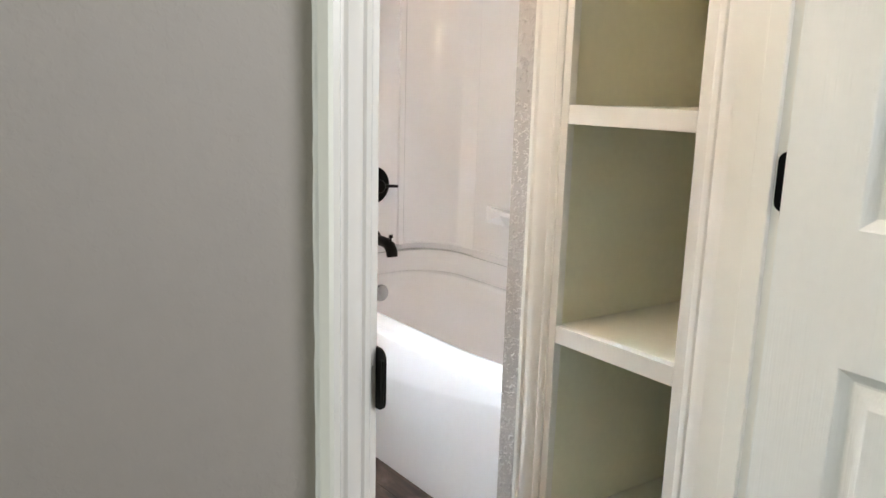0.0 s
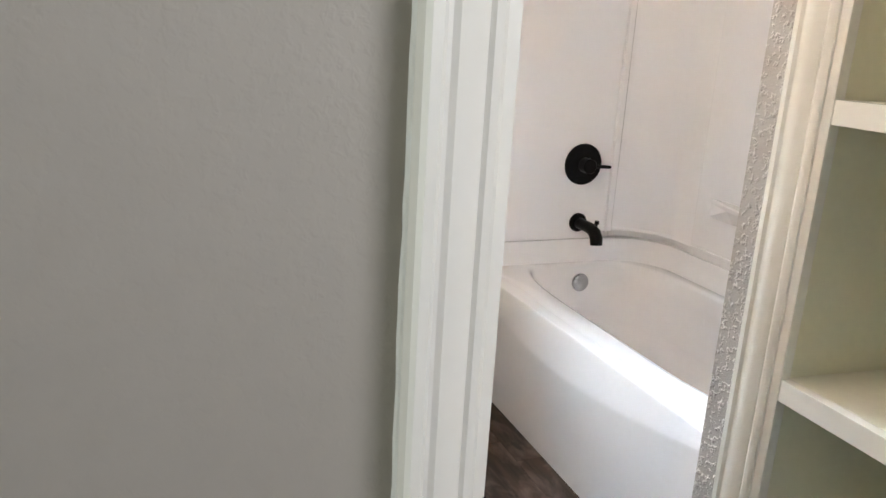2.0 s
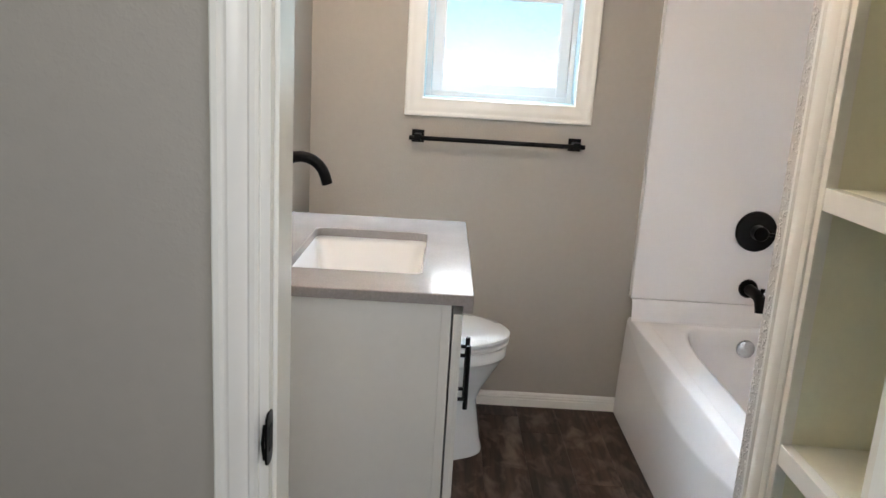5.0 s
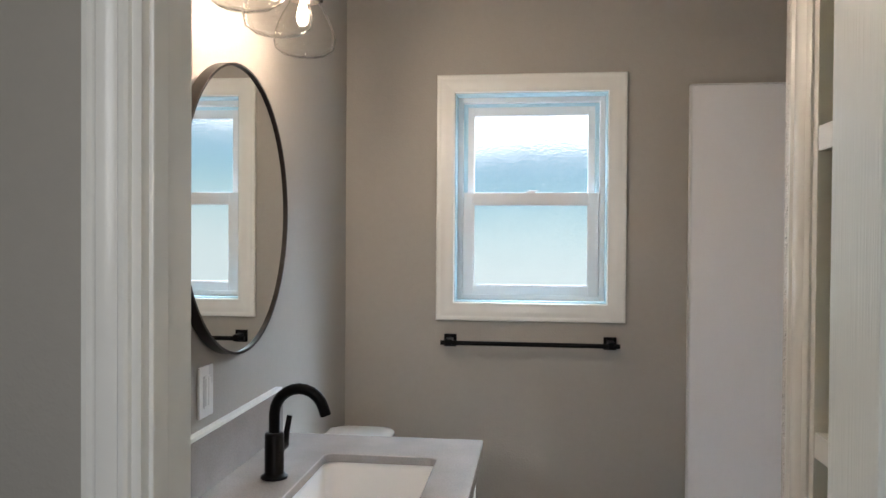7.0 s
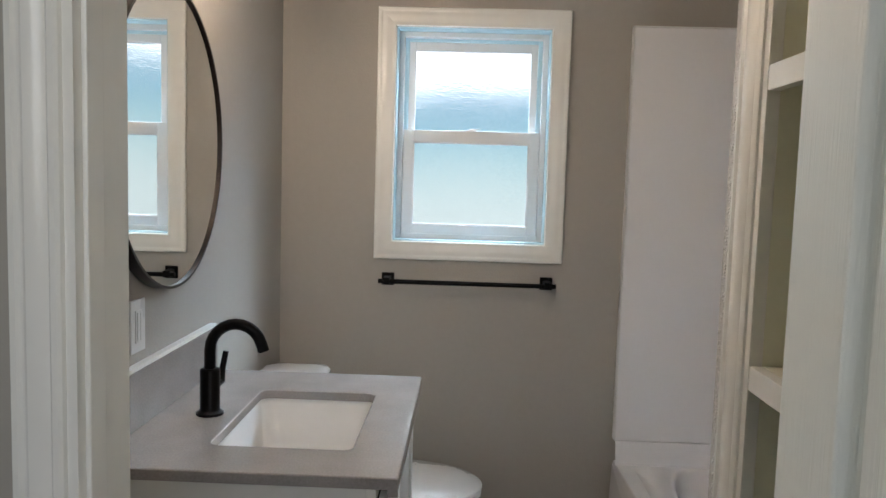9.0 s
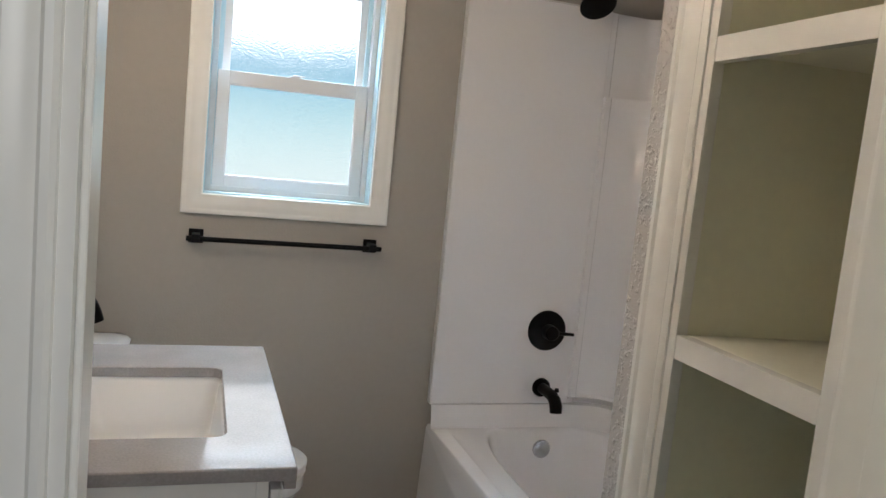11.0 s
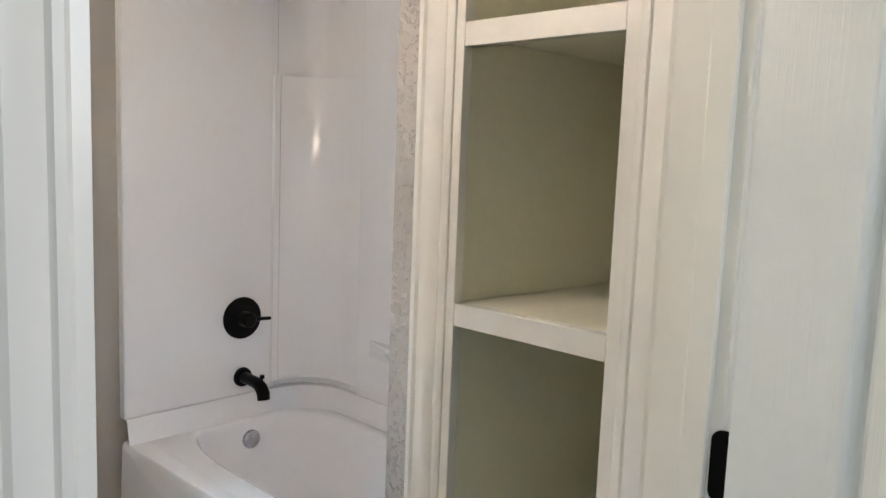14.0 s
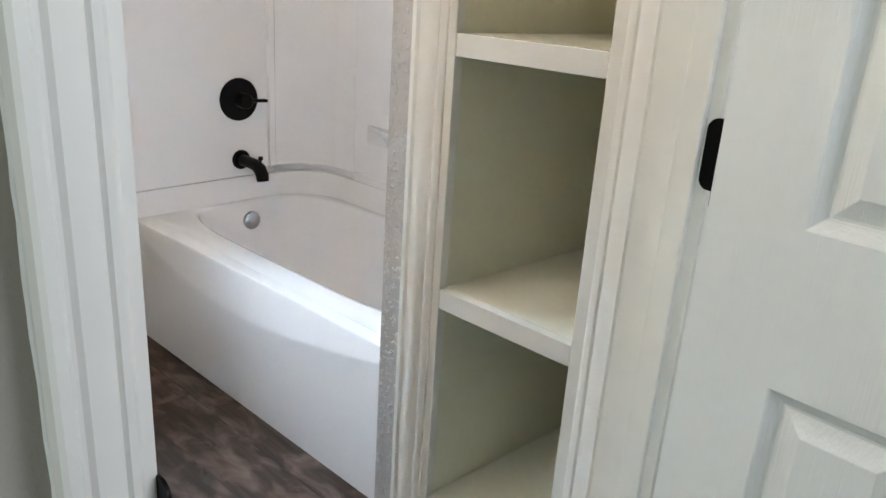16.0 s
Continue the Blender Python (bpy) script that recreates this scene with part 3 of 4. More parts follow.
def rim_x(s):
    """Front edge of the rim: slightly further in at the near end."""
    return TX + 0.002 + 0.020 * min(1.0, (1 - s) * 1.8)


bm = bmesh.new()
IX0, IX1, IY0, IY1 = 1.398, 1.935, 1.66, 2.920
rings = [tub_ring(TX + 0.06, TY0, 2.005, TY1 + 0.02, 0.004, 0.0),
         tub_ring(TX + 0.06, TY0, 2.005, TY1 + 0.02, 0.004, 0.38),
         tub_ring(TX + 0.045, TY0, 2.005, TY1 + 0.02, 0.006, 0.392),
         tub_ring(TX + 0.042, TY0, 2.005, TY1 + 0.02, 0.010, 0.396),
         tub_ring(TX + 0.044, TY0 + 0.01, 2.003, TY1 + 0.01, 0.014, 0.3985),
         corner_oval(IX0 - 0.018, IY0 - 0.02, IX1 + 0.012, IY1 + 0.010, 1.05, 0.3985),
         corner_oval(IX0 - 0.006, IY0 - 0.006, IX1 + 0.004, IY1 + 0.004, 1.0, 0.3955),
         corner_oval(IX0 + 0.002, IY0 + 0.004, IX1 - 0.004, IY1 - 0.004, 1.0, 0.386),
         corner_oval(IX0 + 0.012, IY0 + 0.03, IX1 - 0.014, IY1 - 0.014, 1.0, 0.330),
         corner_oval(IX0 + 0.035, IY0 + 0.12, IX1 - 0.040, IY1 - 0.040, 0.95, 0.180),
         corner_oval(IX0 + 0.060, IY0 + 0.20, IX1 - 0.065, IY1 - 0.070, 0.85, 0.105),
         corner_oval(IX0 + 0.110, IY0 + 0.27, IX1 - 0.115, IY1 - 0.130, 0.70, 0.075)]
loft(bm, rings)
part("basin", bm, M_acrylic, tub, smooth=True, angle=50)
# skirt: near-upright below a curved crease, a band that leans back above it to the straight rim
bm = bmesh.new()
sk = []
for k in range(65):
    s = k / 64
    y = TY0 + (TY1 + 0.02 - TY0) * s
    bow = math.sin(math.pi * s ** 1.2) ** 0.9
    xr, xb, zc = rim_x(s), TX - 0.015, 0.388 - 0.103 * bow
    xc = xb + 0.006 + (xr - xb - 0.010) * (1 - bow) ** 1.3
    prof = [(xb, 0.0), (xb + (xc - xb) * 0.4, zc * 0.5), (xc - 0.0006, zc - 0.010), (xc, zc - 0.003), (xc + (xr - xc) * 0.06, zc + (0.390 - zc) * 0.05),
            (xc + (xr - xc) * 0.45, zc + (0.390 - zc) * 0.5), (xr - 0.0014, 0.3915), (xr, 0.3955), (xr + 0.0016, 0.3980), (xr + 0.0045, 0.3991), (TX + 0.060, 0.3991)]
    sk.append([(x - T[0], y - T[1], z) for x, z in prof])
loft(bm, sk, False, False, closed=False)
part("apron", bm, M_acrylic, tub, smooth=True, angle=60)
# raised ledge along the walls, its inner edge swept round the far corner
bm = bmesh.new()


def ledge_line(off, z):
    pts = [(TX, TY1 - off, z)]
    r = 0.20
    cx, cy = 2.003 - off - r, TY1 - off - r
    for i in range(13):
        a = radians(90 - 90 * i / 12)
        pts.append((cx + r * math.cos(a), cy + r * math.sin(a), z))
    pts.append((2.003 - off, TY0, z))
    return pts


outer = lambda z: [(TX, TY1 + 0.02, z)] + [(TX + 0.02 + (2.015 - TX - 0.02) * min(1, i / 6), TY1 + 0.02 - (0.3 * max(0, i - 6) / 6), z) for i in range(13)] + [(2.015, TY0, z)]
sh = lambda pts: [(p[0] - T[0], p[1] - T[1], p[2]) for p in pts]
loft(bm, [sh(ledge_line(0.030, 0.398)), sh(ledge_line(0.022, 0.430)), sh(ledge_line(0.014, 0.470)), sh(ledge_line(0.008, 0.4805)), sh(outer(0.481))], False, False, closed=False)
part("ledge", bm, M_acrylic, tub, smooth=True, angle=50)
bm = bmesh.new()
lathe(bm, (1.679 - T[0], IY1 - 0.012 - T[1], 0.325), [(0.036, 0), (0.036, -0.004), (0.033, -0.010), (0.026, -0.013), (0.0001, -0.014)], 28, "y")
ov = part("overflow_cover", bm, M_chrome, tub, "round chrome overflow cover", smooth=True)
bm = bmesh.new()
lathe(bm, (1.64 - T[0], 2.60 - T[1], 0.075), [(0.034, 0), (0.034, 0.003), (0.020, 0.005), (0.0001, 0.005)], 20)
part("drain", bm, M_chrome, tub, smooth=True)

# ---- tub surround ----
sur = empty("tub_surround", (1.63, 2.97, 0.485), "glossy white acrylic tub surround with rounded corner shelves", "tub surround")
S = (1.63, 2.97, 0.485)
SZ0, SZ1, SHZ = 0.4812, 1.962, 1.655
part("back_panel", rel(S, ((1.245, 2.970, SZ0), (1.80, 2.998, SZ1)), bevel=0.003), M_acrylic, sur)


def corner_plan(r, z, front=2.966, side=2.000):
    pts = [(1.79, front + 0.006, z), (1.799, front + 0.006, z), (1.804, front - 0.005, z), (1.826, front - 0.006, z), (1.832, front - 0.001, z)]
    cx, cy = side - r, front - r
    for i in range(15):
        a = radians(90 - 90 * i / 14)
        pts.append((cx + r * math.cos(a), cy + r * math.sin(a), z))
    pts += [(side, 2.70, z), (side, 2.69, z)]
    return [(p[0] - S[0], p[1] - S[1], p[2] - S[2]) for p in pts]


def corner_back(z):
    m = len(corner_plan(0.1, 0))
    pts = [(1.79 + (2.018 - 1.79) * min(1, 2 * i / (m - 1)), 2.998 - 0.308 * max(0, 2 * i / (m - 1) - 1), z) for i in range(m)]
    return [(p[0] - S[0], p[1] - S[1], p[2] - S[2]) for p in pts]


bm = bmesh.new()
loft(bm, [corner_back(0.4815), corner_plan(0.190, 0.4815, 2.984, 2.014), corner_plan(0.190, 0.500, 2.984, 2.014), corner_plan(0.188, 0.506, 2.962, 1.996), corner_plan(0.186, 0.511, 2.960, 1.994), corner_plan(0.19, 0.520), corner_plan(0.195, 1.648), corner_plan(0.19, 1.655), corner_plan(0.065, 1.657, 2.988, 2.010), corner_plan(0.065, SZ1, 2.988, 2.010), corner_back(SZ1)], False, False, closed=False)
part("corner_panel", bm, M_acrylic, sur, smooth=True, angle=35)
part("side_panel", rel(S, ((1.998, TEX_Y + 0.03, SZ0), (2.018, 2.70, SZ1)), bevel=0.003), M_acrylic, sur)
part("lip", rel(S, ((1.993, TEX_Y + 0.03, 0.505), (2.0, 2.70, 0.518)), bevel=0.002), M_acrylic, sur)
part("end_panel", rel(S, ((1.245, TEX_Y + 0.002, SZ0), (2.0, TEX_Y + 0.03, SZ1)), bevel=0.003), M_acrylic, sur)
bm = bmesh.new()
tri = lambda z, d: [(p[0] - S[0], p[1] - S[1], z - S[2]) for p in ((1.9995, 2.63, 0), (2.0 - d * 0.45, 2.50, 0), (2.0 - d * 0.85, 2.32, 0), (2.0 - d, 2.15, 0), (2.0 - d, 1.95, 0), (1.9995, 1.90, 0))]
loft(bm, [tri(0.640, 0.02), tri(0.688, 0.098), tri(0.701, 0.104), tri(0.706, 0.100)])
part("soap_shelf", bm, M_acrylic, sur)
part("bead", rel(S, ((1.2405, 2.966, 0.482), (1.2445, 3.0, SZ1 + 0.003)), ((1.2445, 2.966, SZ1 + 0.0002), (1.79, 3.0, SZ1 + 0.004))), M_caulk, sur)

# ---- shower fittings ----
A = (1.677, 2.968, 0.768)
valve = empty("shower_valve", A, "round matte black shower valve with a small lever", "shower valve")
bm = lathe(bmesh.new(), (0, 0, 0), [(0.077, 0.002), (0.077, -0.004), (0.074, -0.008), (0.040, -0.010), (0.0275, -0.012), (0.0275, -0.052), (0.024, -0.056), (0.0001, -0.057)], 40, "y")
part("escutcheon", bm, M_black, valve, smooth=True)
part("lever", tube(bmesh.new(), [(0.02, -0.043, 0.0), (0.060, -0.044, -0.002), (0.091, -0.045, -0.004)], [0.0065, 0.0065, 0.006], 10), M_black, valve, smooth=True)
A = (1.680, 2.968, 0.546)
spout = empty("tub_spout", A, "matte black tub spout with a diverter knob", "tub spout")
part("flange", lathe(bmesh.new(), (0, 0, 0), [(0.036, 0.002), (0.036, -0.006), (0.032, -0.012), (0.022, -0.014)], 28, "y"), M_black, spout, smooth=True)
part("pipe", tube(bmesh.new(), [(0, -0.008, 0), (0, -0.06, 0), (0, -0.10, -0.002), (0, -0.125, -0.012), (0, -0.138, -0.030), (0, -0.142, -0.052)], [0.021, 0.021, 0.022, 0.023, 0.0235, 0.022], 18), M_black, spout, smooth=True)
part("diverter", tube(bmesh.new(), [(0, -0.128, 0.0), (0, -0.130, 0.024), (0, -0.130, 0.0245), (0, -0.130, 0.036)], [0.004, 0.004, 0.009, 0.008], 12), M_black, spout, smooth=True)
A = (1.672, 3.0, 2.035)
shower = empty("shower_head", A, "round matte black shower head on a short arm", "shower head")
part("flange", lathe(bmesh.new(), (0, 0, 0), [(0.032, 0.001), (0.032, -0.006), (0.026, -0.012), (0.012, -0.014)], 26, "y"), M_black, shower, smooth=True)
part("arm", tube(bmesh.new(), [(0, -0.008, 0), (0, -0.05, -0.004), (0, -0.09, -0.022), (0, -0.118, -0.050)], 0.0105, 14), M_black, shower, smooth=True)
hd = part("head", lathe(bmesh.new(), (0, 0, 0), [(0.012, 0.0), (0.018, -0.010), (0.022, -0.026), (0.052, -0.040), (0.062, -0.048), (0.064, -0.058), (0.060, -0.062), (0.0001, -0.063)], 32), M_black, shower, smooth=True)
hd.matrix_basis = pose(0, -0.112, -0.042, -38, 0, 0)

# ---- towel bar ----
A = (0.685, 2.999, 1.046)
bar = empty("towel_bar", A, "matte black towel bar with square posts", "towel bar")
for x in (-0.288, 0.288):
    part("post", rel((0, 0, 0), ((x - 0.023, -0.008, -0.023), (x + 0.023, 0, 0.023)), ((x - 0.012, -0.066, -0.013), (x + 0.012, -0.008, 0.011)), bevel=0.0015), M_black, bar)
part("bar", tube(bmesh.new(), [(-0.318, -0.056, -0.003), (0.318, -0.056, -0.003)], 0.0085, 14), M_black, bar, smooth=True)

# ---- vanity ----
VX, VY0, VY1, VZ = 0.530, 1.555, 2.222, 0.862
van = empty("vanity_cabinet", (0.27, 1.89, 0), "white shaker vanity cabinet with black bar pulls", "vanity cabinet")
K = (0.27, 1.89, 0)
part("side_panel", rel(K, ((0.003, VY0, 0.0), (VX, VY0 + 0.016, VZ)), bevel=0.001), M_cab, van)
part("side_panel", rel(K, ((0.003, VY1 - 0.016, 0.0), (VX, VY1, VZ)), bevel=0.001), M_cab, van)
part("edge_strip", rel(K, ((VX - 0.019, VY0 - 0.004, 0.0), (VX, VY0 - 0.0002, VZ)), bevel=0.001), M_cab, van)
part("body", rel(K, ((0.003, VY0 + 0.016, 0.10), (VX - 0.022, VY1 - 0.016, 0.70))), M_dark, van)
part("kickboard", rel(K, ((VX - 0.08, VY0 + 0.016, 0.0), (VX - 0.065, VY1 - 0.016, 0.10))), M_cab, van)
part("rail", rel(K, ((VX - 0.022, VY0 + 0.016, VZ - 0.03), (VX, VY1 - 0.016, VZ))), M_cab, van)


def shaker(y0, z0, y1, z1):
    return rel(K, ((VX + 0.004, y0, z0), (VX + 0.016, y1, z1)), ((VX + 0.016, y0, z0), (VX + 0.022, y0 + 0.055, z1)), ((VX + 0.016, y1 - 0.055, z0), (VX + 0.022, y1, z1)), ((VX + 0.016, y0 + 0.055, z0), (VX + 0.022, y1 - 0.055, z0 + 0.055)), ((VX + 0.016, y0 + 0.055, z1 - 0.055), (VX + 0.022, y1 - 0.055, z1)), bevel=0.0008)


def pull(y, z0, z1):
    x = VX + 0.052 - K[0]
    b = tube(bmesh.new(), [(x, y - K[1], z0), (x, y - K[1], z1)], 0.006, 12)
    for z in (z0 + 0.024, z1 - 0.024):
        tube(b, [(VX + 0.022 - K[0], y - K[1], z), (x, y - K[1], z)], 0.0048, 10)
    return b


mid = (VY0 + VY1) / 2
for y0, y1, yp in ((VY0 + 0.003, mid - 0.002, mid - 0.030), (mid + 0.002, VY1 - 0.003, mid + 0.030)):
    d = part("door", shaker(y0, 0.105, y1, 0.838), M_cab, van)
    part("pull", pull(yp, 0.506, 0.664), M_black, d, "black bar pull", smooth=True)

ct = empty("countertop", (0.285, 1.885, VZ), "grey quartz vanity top with an undermount sink cut-out", "countertop")
C = (0.285, 1.885, VZ)
CZ = 0.883
bm = bmesh.new()
SXa, SXb, SYa, SYb = 0.190, 0.468, 1.668, 2.060
n4 = 6
o = lambda z, e: [(p[0] - C[0], p[1] - C[1], z - C[2]) for p in rounded(0.002 + e, 1.537 + e, 0.570 - e, 2.240 - e, 0.004, 0, n4)]
i_ = lambda z, e: [(p[0] - C[0], p[1] - C[1], z - C[2]) for p in rounded(SXa - e, SYa - e, SXb + e, SYb + e, 0.022, 0, n4)]
loft(bm, [i_(VZ, 0), o(VZ, 0), o(CZ - 0.002, 0), o(CZ, 0.002), i_(CZ, 0.002), i_(CZ - 0.002, 0), i_(VZ, 0)], False, False)
part("slab", bm, M_quartz, ct, smooth=True, angle=30)
part("front_edge", rel(C, ((0.5505, 1.5385, 0.848), (0.5695, 2.2385, VZ + 0.001)), bevel=0.001), M_quartz, ct)
bs = tagged(part("backsplash", rel((0, 0, 0), ((0.001, 1.537, CZ), (0.021, 2.232, 1.002)), bevel=0.0015), M_quartz), "grey quartz backsplash with a white caulk line", "backsplash")
part("caulk", rel((0, 0, 0), ((0.0, 1.537, 1.002), (0.018, 2.232, 1.010))), M_caulk, bs, "white caulk line")

sink = empty("sink", (0.33, 1.865, 0.72), "white ceramic rectangular undermount sink", "sink")
Q = (0.33, 1.865, 0.72)
bm = bmesh.new()
g = lambda z, e, r: [(p[0] - Q[0], p[1] - Q[1], z - Q[2]) for p in rounded(SXa - e, SYa - e, SXb + e, SYb + e, r, 0, 8)]
loft(bm, [g(VZ - 0.001, 0.025, 0.04), g(VZ - 0.001, 0.004, 0.03), g(VZ - 0.012, -0.004, 0.03), g(0.76, -0.016, 0.04), g(0.735, -0.030, 0.05), g(0.722, -0.060, 0.06), g(0.718, -0.105, 0.03)], False, True)
part("bowl", bm, M_ceramic, sink, smooth=True, angle=50)
part("drain", lathe(bmesh.new(), (0.0, 0.0, 0.0), [(0.026, -0.001), (0.026, 0.001), (0.020, 0.0025), (0.0001, 0.003)], 20), M_chrome, sink, "chrome drain", smooth=True)
part("overflow_hole", lathe(bmesh.new(), (SXb + 0.0095 - Q[0] - 0.010, 0.0, 0.085), [(0.010, 0.0), (0.010, -0.003), (0.006, -0.004)], 16, "x"), M_chrome, sink, smooth=True)

A = (0.128, 1.858, CZ)
fau = empty("faucet", A, "matte black single-hole faucet with a high arc spout", "faucet")
part("base", lathe(bmesh.new(), (0, 0, 0), [(0.030, 0), (0.030, 0.005), (0.024, 0.009), (0.0215, 0.012), (0.0215, 0.098), (0.019, 0.101), (0.014, 0.102)], 26), M_black, fau, smooth=True)
arc = [(0, 0, 0.100), (0, 0, 0.144)] + [(0.055 - 0.055 * math.cos(radians(a)), 0.012 * a / 165, 0.144 + 0.055 * math.sin(radians(a))) for a in range(15, 166, 15)]
arc.append((0.1135, 0.0135, 0.140))
part("spout", tube(bmesh.new(), arc, 0.0125, 16), M_black, fau, smooth=True)
part("lever", tube(bmesh.new(), [(0.0, 0.018, 0.062), (0.006, 0.042, 0.066), (0.012, 0.048, 0.090), (0.018, 0.052, 0.128)], [0.016, 0.015, 0.007, 0.0065], 12), M_black, fau, smooth=True)

# ---- mirror, outlet, vanity light ----
MC, MR = (0.0105, 1.930, 1.482), 0.334
mir = empty("round_mirror", MC, "round wall mirror in a thin dark metal frame", "mirror")
part("glass", lathe(bmesh.new(), (0, 0, 0), [(MR - 0.004, 0.006), (MR - 0.004, 0.012)], 72, "x"), M_mirror, mir)
part("frame", lathe(bmesh.new(), (0, 0, 0), [(MR - 0.0058, 0.002), (MR, -0.008), (MR, 0.018), (MR - 0.0058, 0.018), (MR - 0.0058, 0.002)], 72, "x", False, False), M_bronze, mir, smooth=True)

mir.rotation_euler = (0, 0, radians(1.2))

A = (0.0, 1.778, 1.088)
outp = empty("wall_outlet", A, "white rocker-style wall outlet plate", "outlet")
part("plate", rel((0, 0, 0), ((0.0, -0.034, -0.055), (0.006, 0.034, 0.055)), bevel=0.002), M_plastic, outp)
part("receptacle", rel((0, 0, 0), ((0.006, -0.017, -0.034), (0.0085, 0.017, 0.034)), bevel=0.001), M_plastic, outp)
part("rocker", rel((0, 0, 0), ((0.0085, -0.0125, -0.030), (0.0105, -0.0008, 0.030)), ((0.0085, 0.0008, -0.030), (0.0105, 0.0125, 0.030)), bevel=0.0008), M_plastic, outp)

LX, LZ = 0.150, 2.034
lamp = empty("vanity_light", (0.0, 1.808, LZ), "three-globe vanity light in dark bronze with lit bulbs", "wall lamp")
part("backplate", lathe(bmesh.new(), (0, 0, 0.03), [(0.058, 0.0), (0.058, 0.012), (0.050, 0.018), (0.0001, 0.019)], 32, "x"), M_bronze, lamp, smooth=True)
part("arm", tube(bmesh.new(), [(0.01, 0, 0.03), (0.06, 0, 0.035), (LX, 0, 0.035)], 0.009, 12), M_bronze, lamp, smooth=True)
part("bar", tube(bmesh.new(), [(LX, -0.208, 0.035), (LX, 0.208, 0.035)], 0.008, 12), M_bronze, lamp, smooth=True)
for y in (-0.188, 0.0, 0.190):
    so = part("socket", lathe(bmesh.new(), (LX, y, 0), [(0.009, 0.050), (0.013, 0.046), (0.013, 0.022), (0.009, 0.018), (0.009, 0.0), (0.020, -0.003), (0.022, -0.030), (0.033, -0.034), (0.035, -0.050), (0.030, -0.052), (0.0001, -0.052)], 24), M_bronze, lamp, smooth=True)
    for k in range(3):
        a = radians(40 + 120 * k)
        c, d = math.cos(a), math.sin(a)
        part("thumb_screw", tube(bmesh.new(), [(LX + c * r, y + d * r, -0.042) for r in (0.030, 0.038, 0.0385, 0.045)], [0.0025, 0.0025, 0.0055, 0.0055], 10), M_bronze, so, smooth=True)
    part("knuckle", lathe(bmesh.new(), (LX, y, 0.035), [(0.0001, -0.014), (0.013, -0.013), (0.015, -0.008), (0.015, 0.008), (0.013, 0.013), (0.0001, 0.014)], 18, "y"), M_bronze, so, smooth=True)
    gl = [(0.031, -0.046), (0.036, -0.056), (0.054, -0.085), (0.068, -0.118), (0.0745, -0.143), (0.070, -0.163), (0.052, -0.176), (0.022, -0.181)]
    gb = part("globe", lathe(bmesh.new(), (LX, y, 0), gl + [(0.0001, -0.182), (0.0001, -0.1805)] + [(r - 0.002, h + 0.0015) for r, h in gl[::-1]], 28, cap0=False, cap1=False), M_globe, so, "clear glass globe", smooth=True)
    gb.visible_shadow = False
    bu = part("bulb", lathe(bmesh.new(), (LX, y, 0), [(0.010, -0.052), (0.012, -0.062), (0.0165, -0.078), (0.019, -0.090), (0.0165, -0.103), (0.009, -0.111), (0.0001, -0.113)], 16), M_bulb, so, "glowing warm bulb", smooth=True)

# ---- toilet ----
TYc = 2.615
toi = empty("toilet", (0.40, TYc, 0), "white ceramic two-piece toilet with the lid closed", "toilet")


def egg(x0, x1, hw, z, n=40):
    """An egg-shaped ring with a round front and a squarer back."""
    out = []
    for i in range(n):
        a = 2 * math.pi * i / n
        c, s = math.cos(a), math.sin(a)
        xm = x0 + (x1 - x0) * 0.42
        x = xm + (x1 - xm) * c if c > 0 else xm + (xm - x0) * math.copysign(abs(c) ** 0.7, c)
        out.append((x - 0.40, hw * math.copysign(abs(s) ** (1.0 if c > 0 else 0.75), s), z * 1.018))
    return out


bm = bmesh.new()
loft(bm, [egg(0.14, 0.685, 0.118, 0.0), egg(0.14, 0.687, 0.120, 0.012), egg(0.145, 0.676, 0.112, 0.05), egg(0.15, 0.664, 0.102, 0.13), egg(0.15, 0.655, 0.100, 0.19), egg(0.16, 0.672, 0.116, 0.235), egg(0.17, 0.705, 0.145, 0.29), egg(0.18, 0.734, 0.168, 0.34), egg(0.185, 0.736, 0.170, 0.349), egg(0.188, 0.746, 0.179, 0.354), egg(0.19, 0.748, 0.181, 0.360), egg(0.19, 0.748, 0.181, 0.392), egg(0.20, 0.738, 0.172, 0.397)])
part("bowl", bm, M_ceramic, toi, smooth=True, angle=60)
bm = bmesh.new()
loft(bm, [egg(0.235, 0.746, 0.180, 0.399), egg(0.230, 0.752, 0.186, 0.403), egg(0.230, 0.752, 0.186, 0.412), egg(0.235, 0.746, 0.181, 0.416)])
part("seat", bm, M_plastic, toi, smooth=True)
bm = bmesh.new()
loft(bm, [egg(0.235, 0.746, 0.181, 0.419), egg(0.230, 0.754, 0.187, 0.423), egg(0.230, 0.754, 0.187, 0.432), egg(0.240, 0.744, 0.178, 0.439), egg(0.30, 0.66, 0.11, 0.443)])
part("lid", bm, M_plastic, toi, smooth=True)
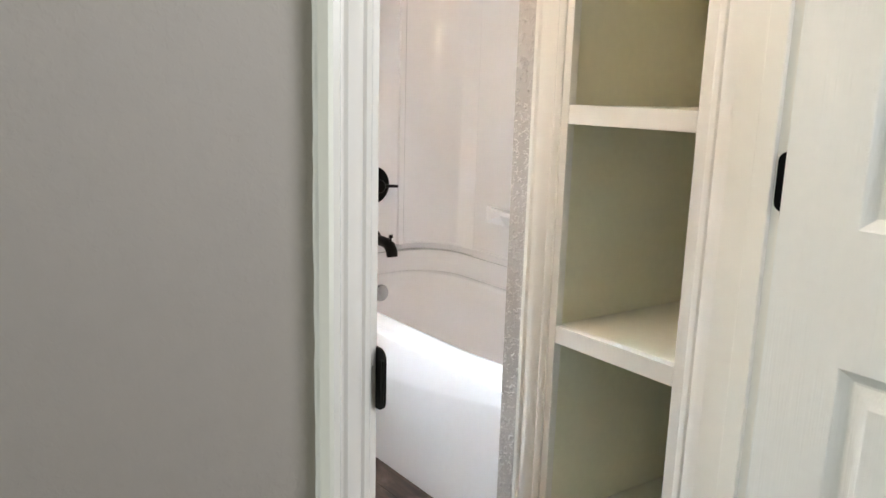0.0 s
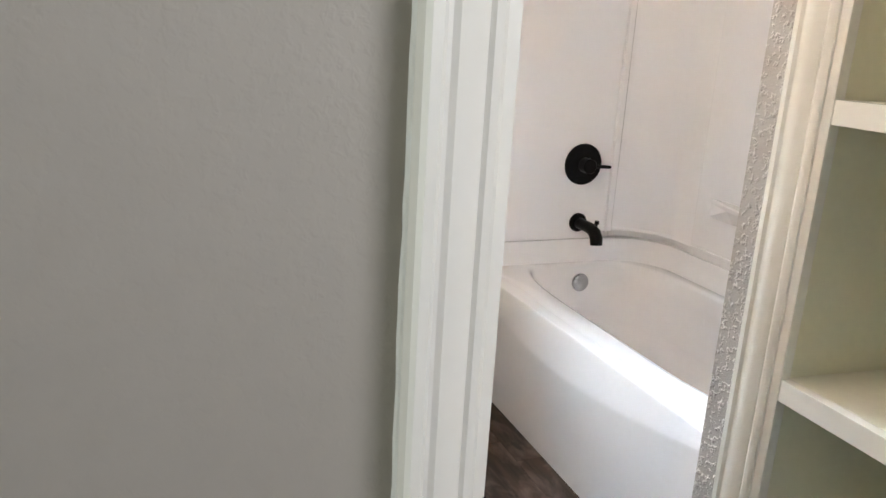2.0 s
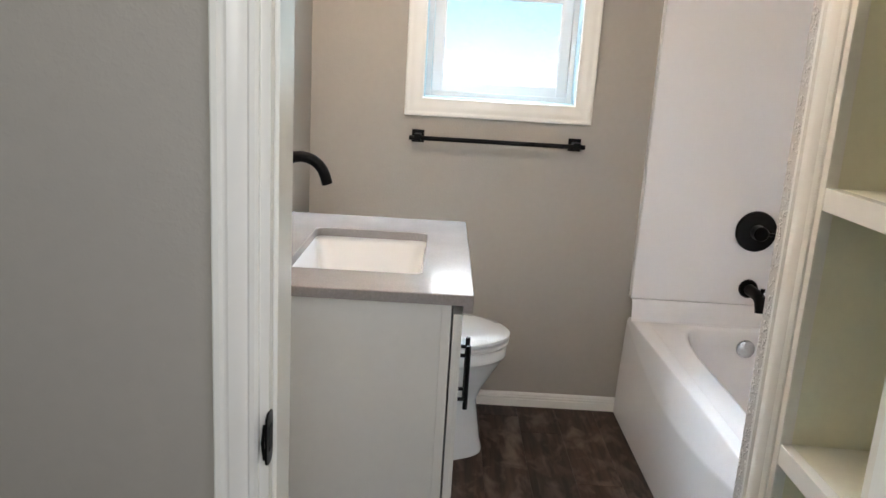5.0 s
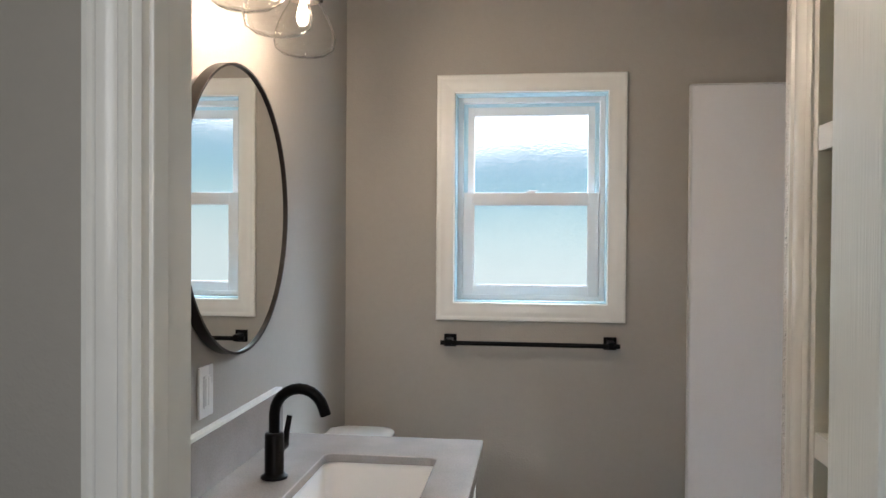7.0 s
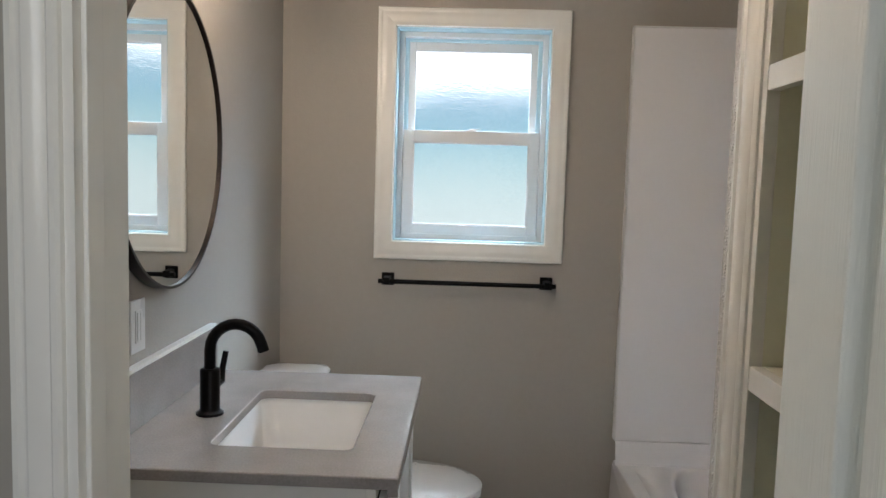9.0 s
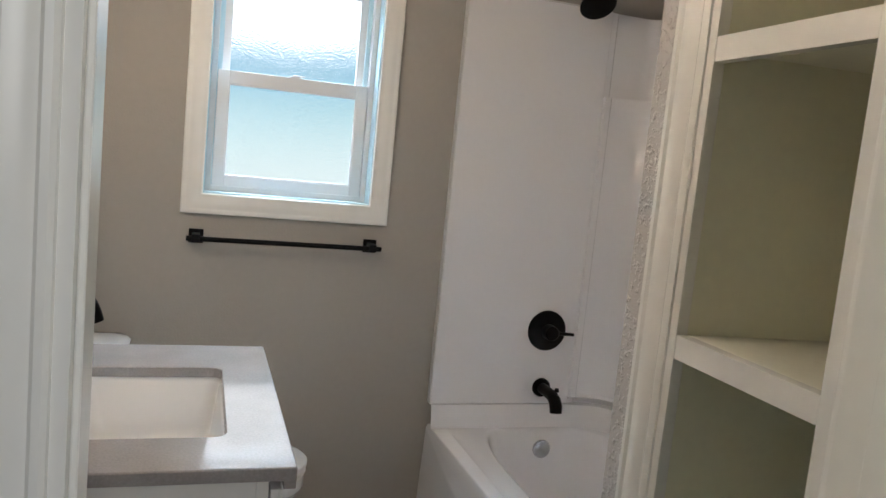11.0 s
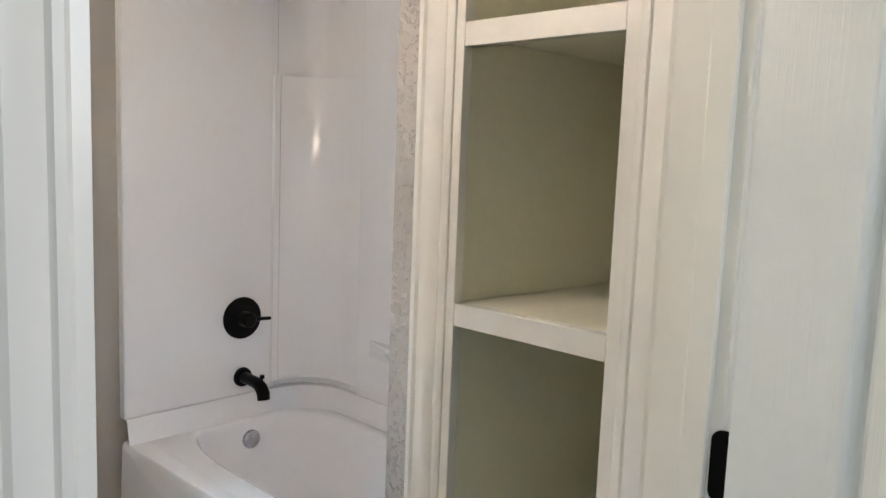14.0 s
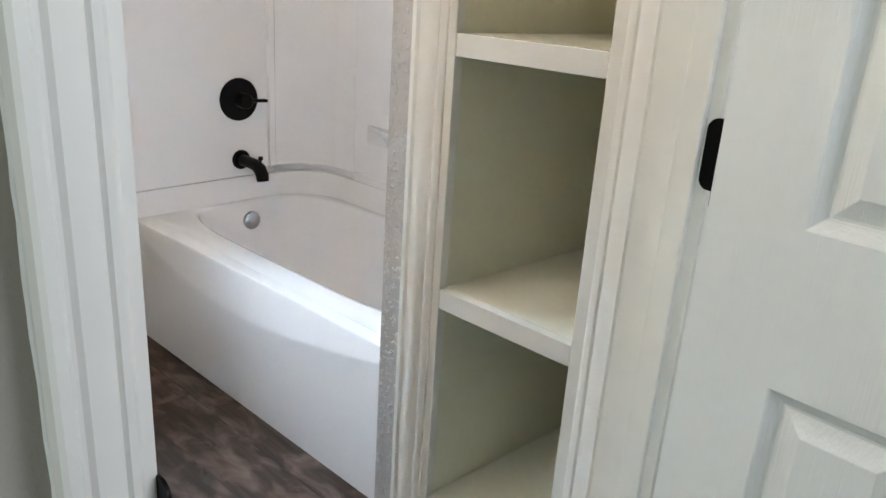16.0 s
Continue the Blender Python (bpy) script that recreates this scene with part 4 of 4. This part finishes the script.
tr = lambda x0, x1, hw, r, z: [(p[0] - 0.40, p[1], z) for p in rounded(x0, -hw, x1, hw, r, 0, 6)]
bm = bmesh.new()
loft(bm, [tr(0.03, 0.195, 0.160, 0.04, 0.385), tr(0.022, 0.205, 0.175, 0.04, 0.41), tr(0.016, 0.220, 0.188, 0.045, 0.732)])
part("tank", bm, M_ceramic, toi, smooth=True)
bm = bmesh.new()
loft(bm, [tr(0.010, 0.230, 0.194, 0.050, 0.733), tr(0.008, 0.234, 0.198, 0.052, 0.741), tr(0.008, 0.234, 0.198, 0.054, 0.758), tr(0.014, 0.226, 0.190, 0.052, 0.767), tr(0.03, 0.205, 0.168, 0.045, 0.770)])
part("tank_lid", bm, M_ceramic, toi, smooth=True)
part("flush_lever", tube(bmesh.new(), [(0.212 - 0.40, -0.15, 0.70), (0.232 - 0.40, -0.15, 0.70), (0.236 - 0.40, -0.11, 0.695), (0.236 - 0.40, -0.07, 0.69)], [0.010, 0.007, 0.006, 0.005], 10), M_chrome, toi, smooth=True)

# ---- floor planks ----
PW = 0.152
rng = random.Random(4)
cache = {}
x, col = -2.2, 0
while x < 2.2:
    y = -0.55 - rng.uniform(0, 1.1)
    while y < 3.0:
        y0, y1 = max(y, -0.55), min(y + 1.22, 3.0)
        x1 = min(x + PW, 2.2)
        bath = x > -0.16 and x < 1.30
        if not bath:
            y1 = min(y1, HALL_Y)
        if y1 - y0 > 0.02:
            key = (round(y1 - y0, 3), round(x1 - x, 3))
            if key not in cache:
                b = boxes(((-(x1 - x) / 2 + 0.0003, -(y1 - y0) / 2 + 0.0003, -0.008), ((x1 - x) / 2 - 0.0003, (y1 - y0) / 2 - 0.0003, 0.0)))
                bmesh.ops.bevel(b, geom=[e for e in b.edges if all(v.co.z > -0.001 for v in e.verts)], offset=0.0007, segments=1, affect="EDGES")
                me = bpy.data.meshes.new("plank")
                b.to_mesh(me)
                b.free()
                me.materials.append(M_floor)
                cache[key] = me
            ob = new("plank", cache[key])
            ob.parent = floor
            ob.location = ((x + x1) / 2, (y0 + y1) / 2, 0)
        y += 1.22
    x += PW
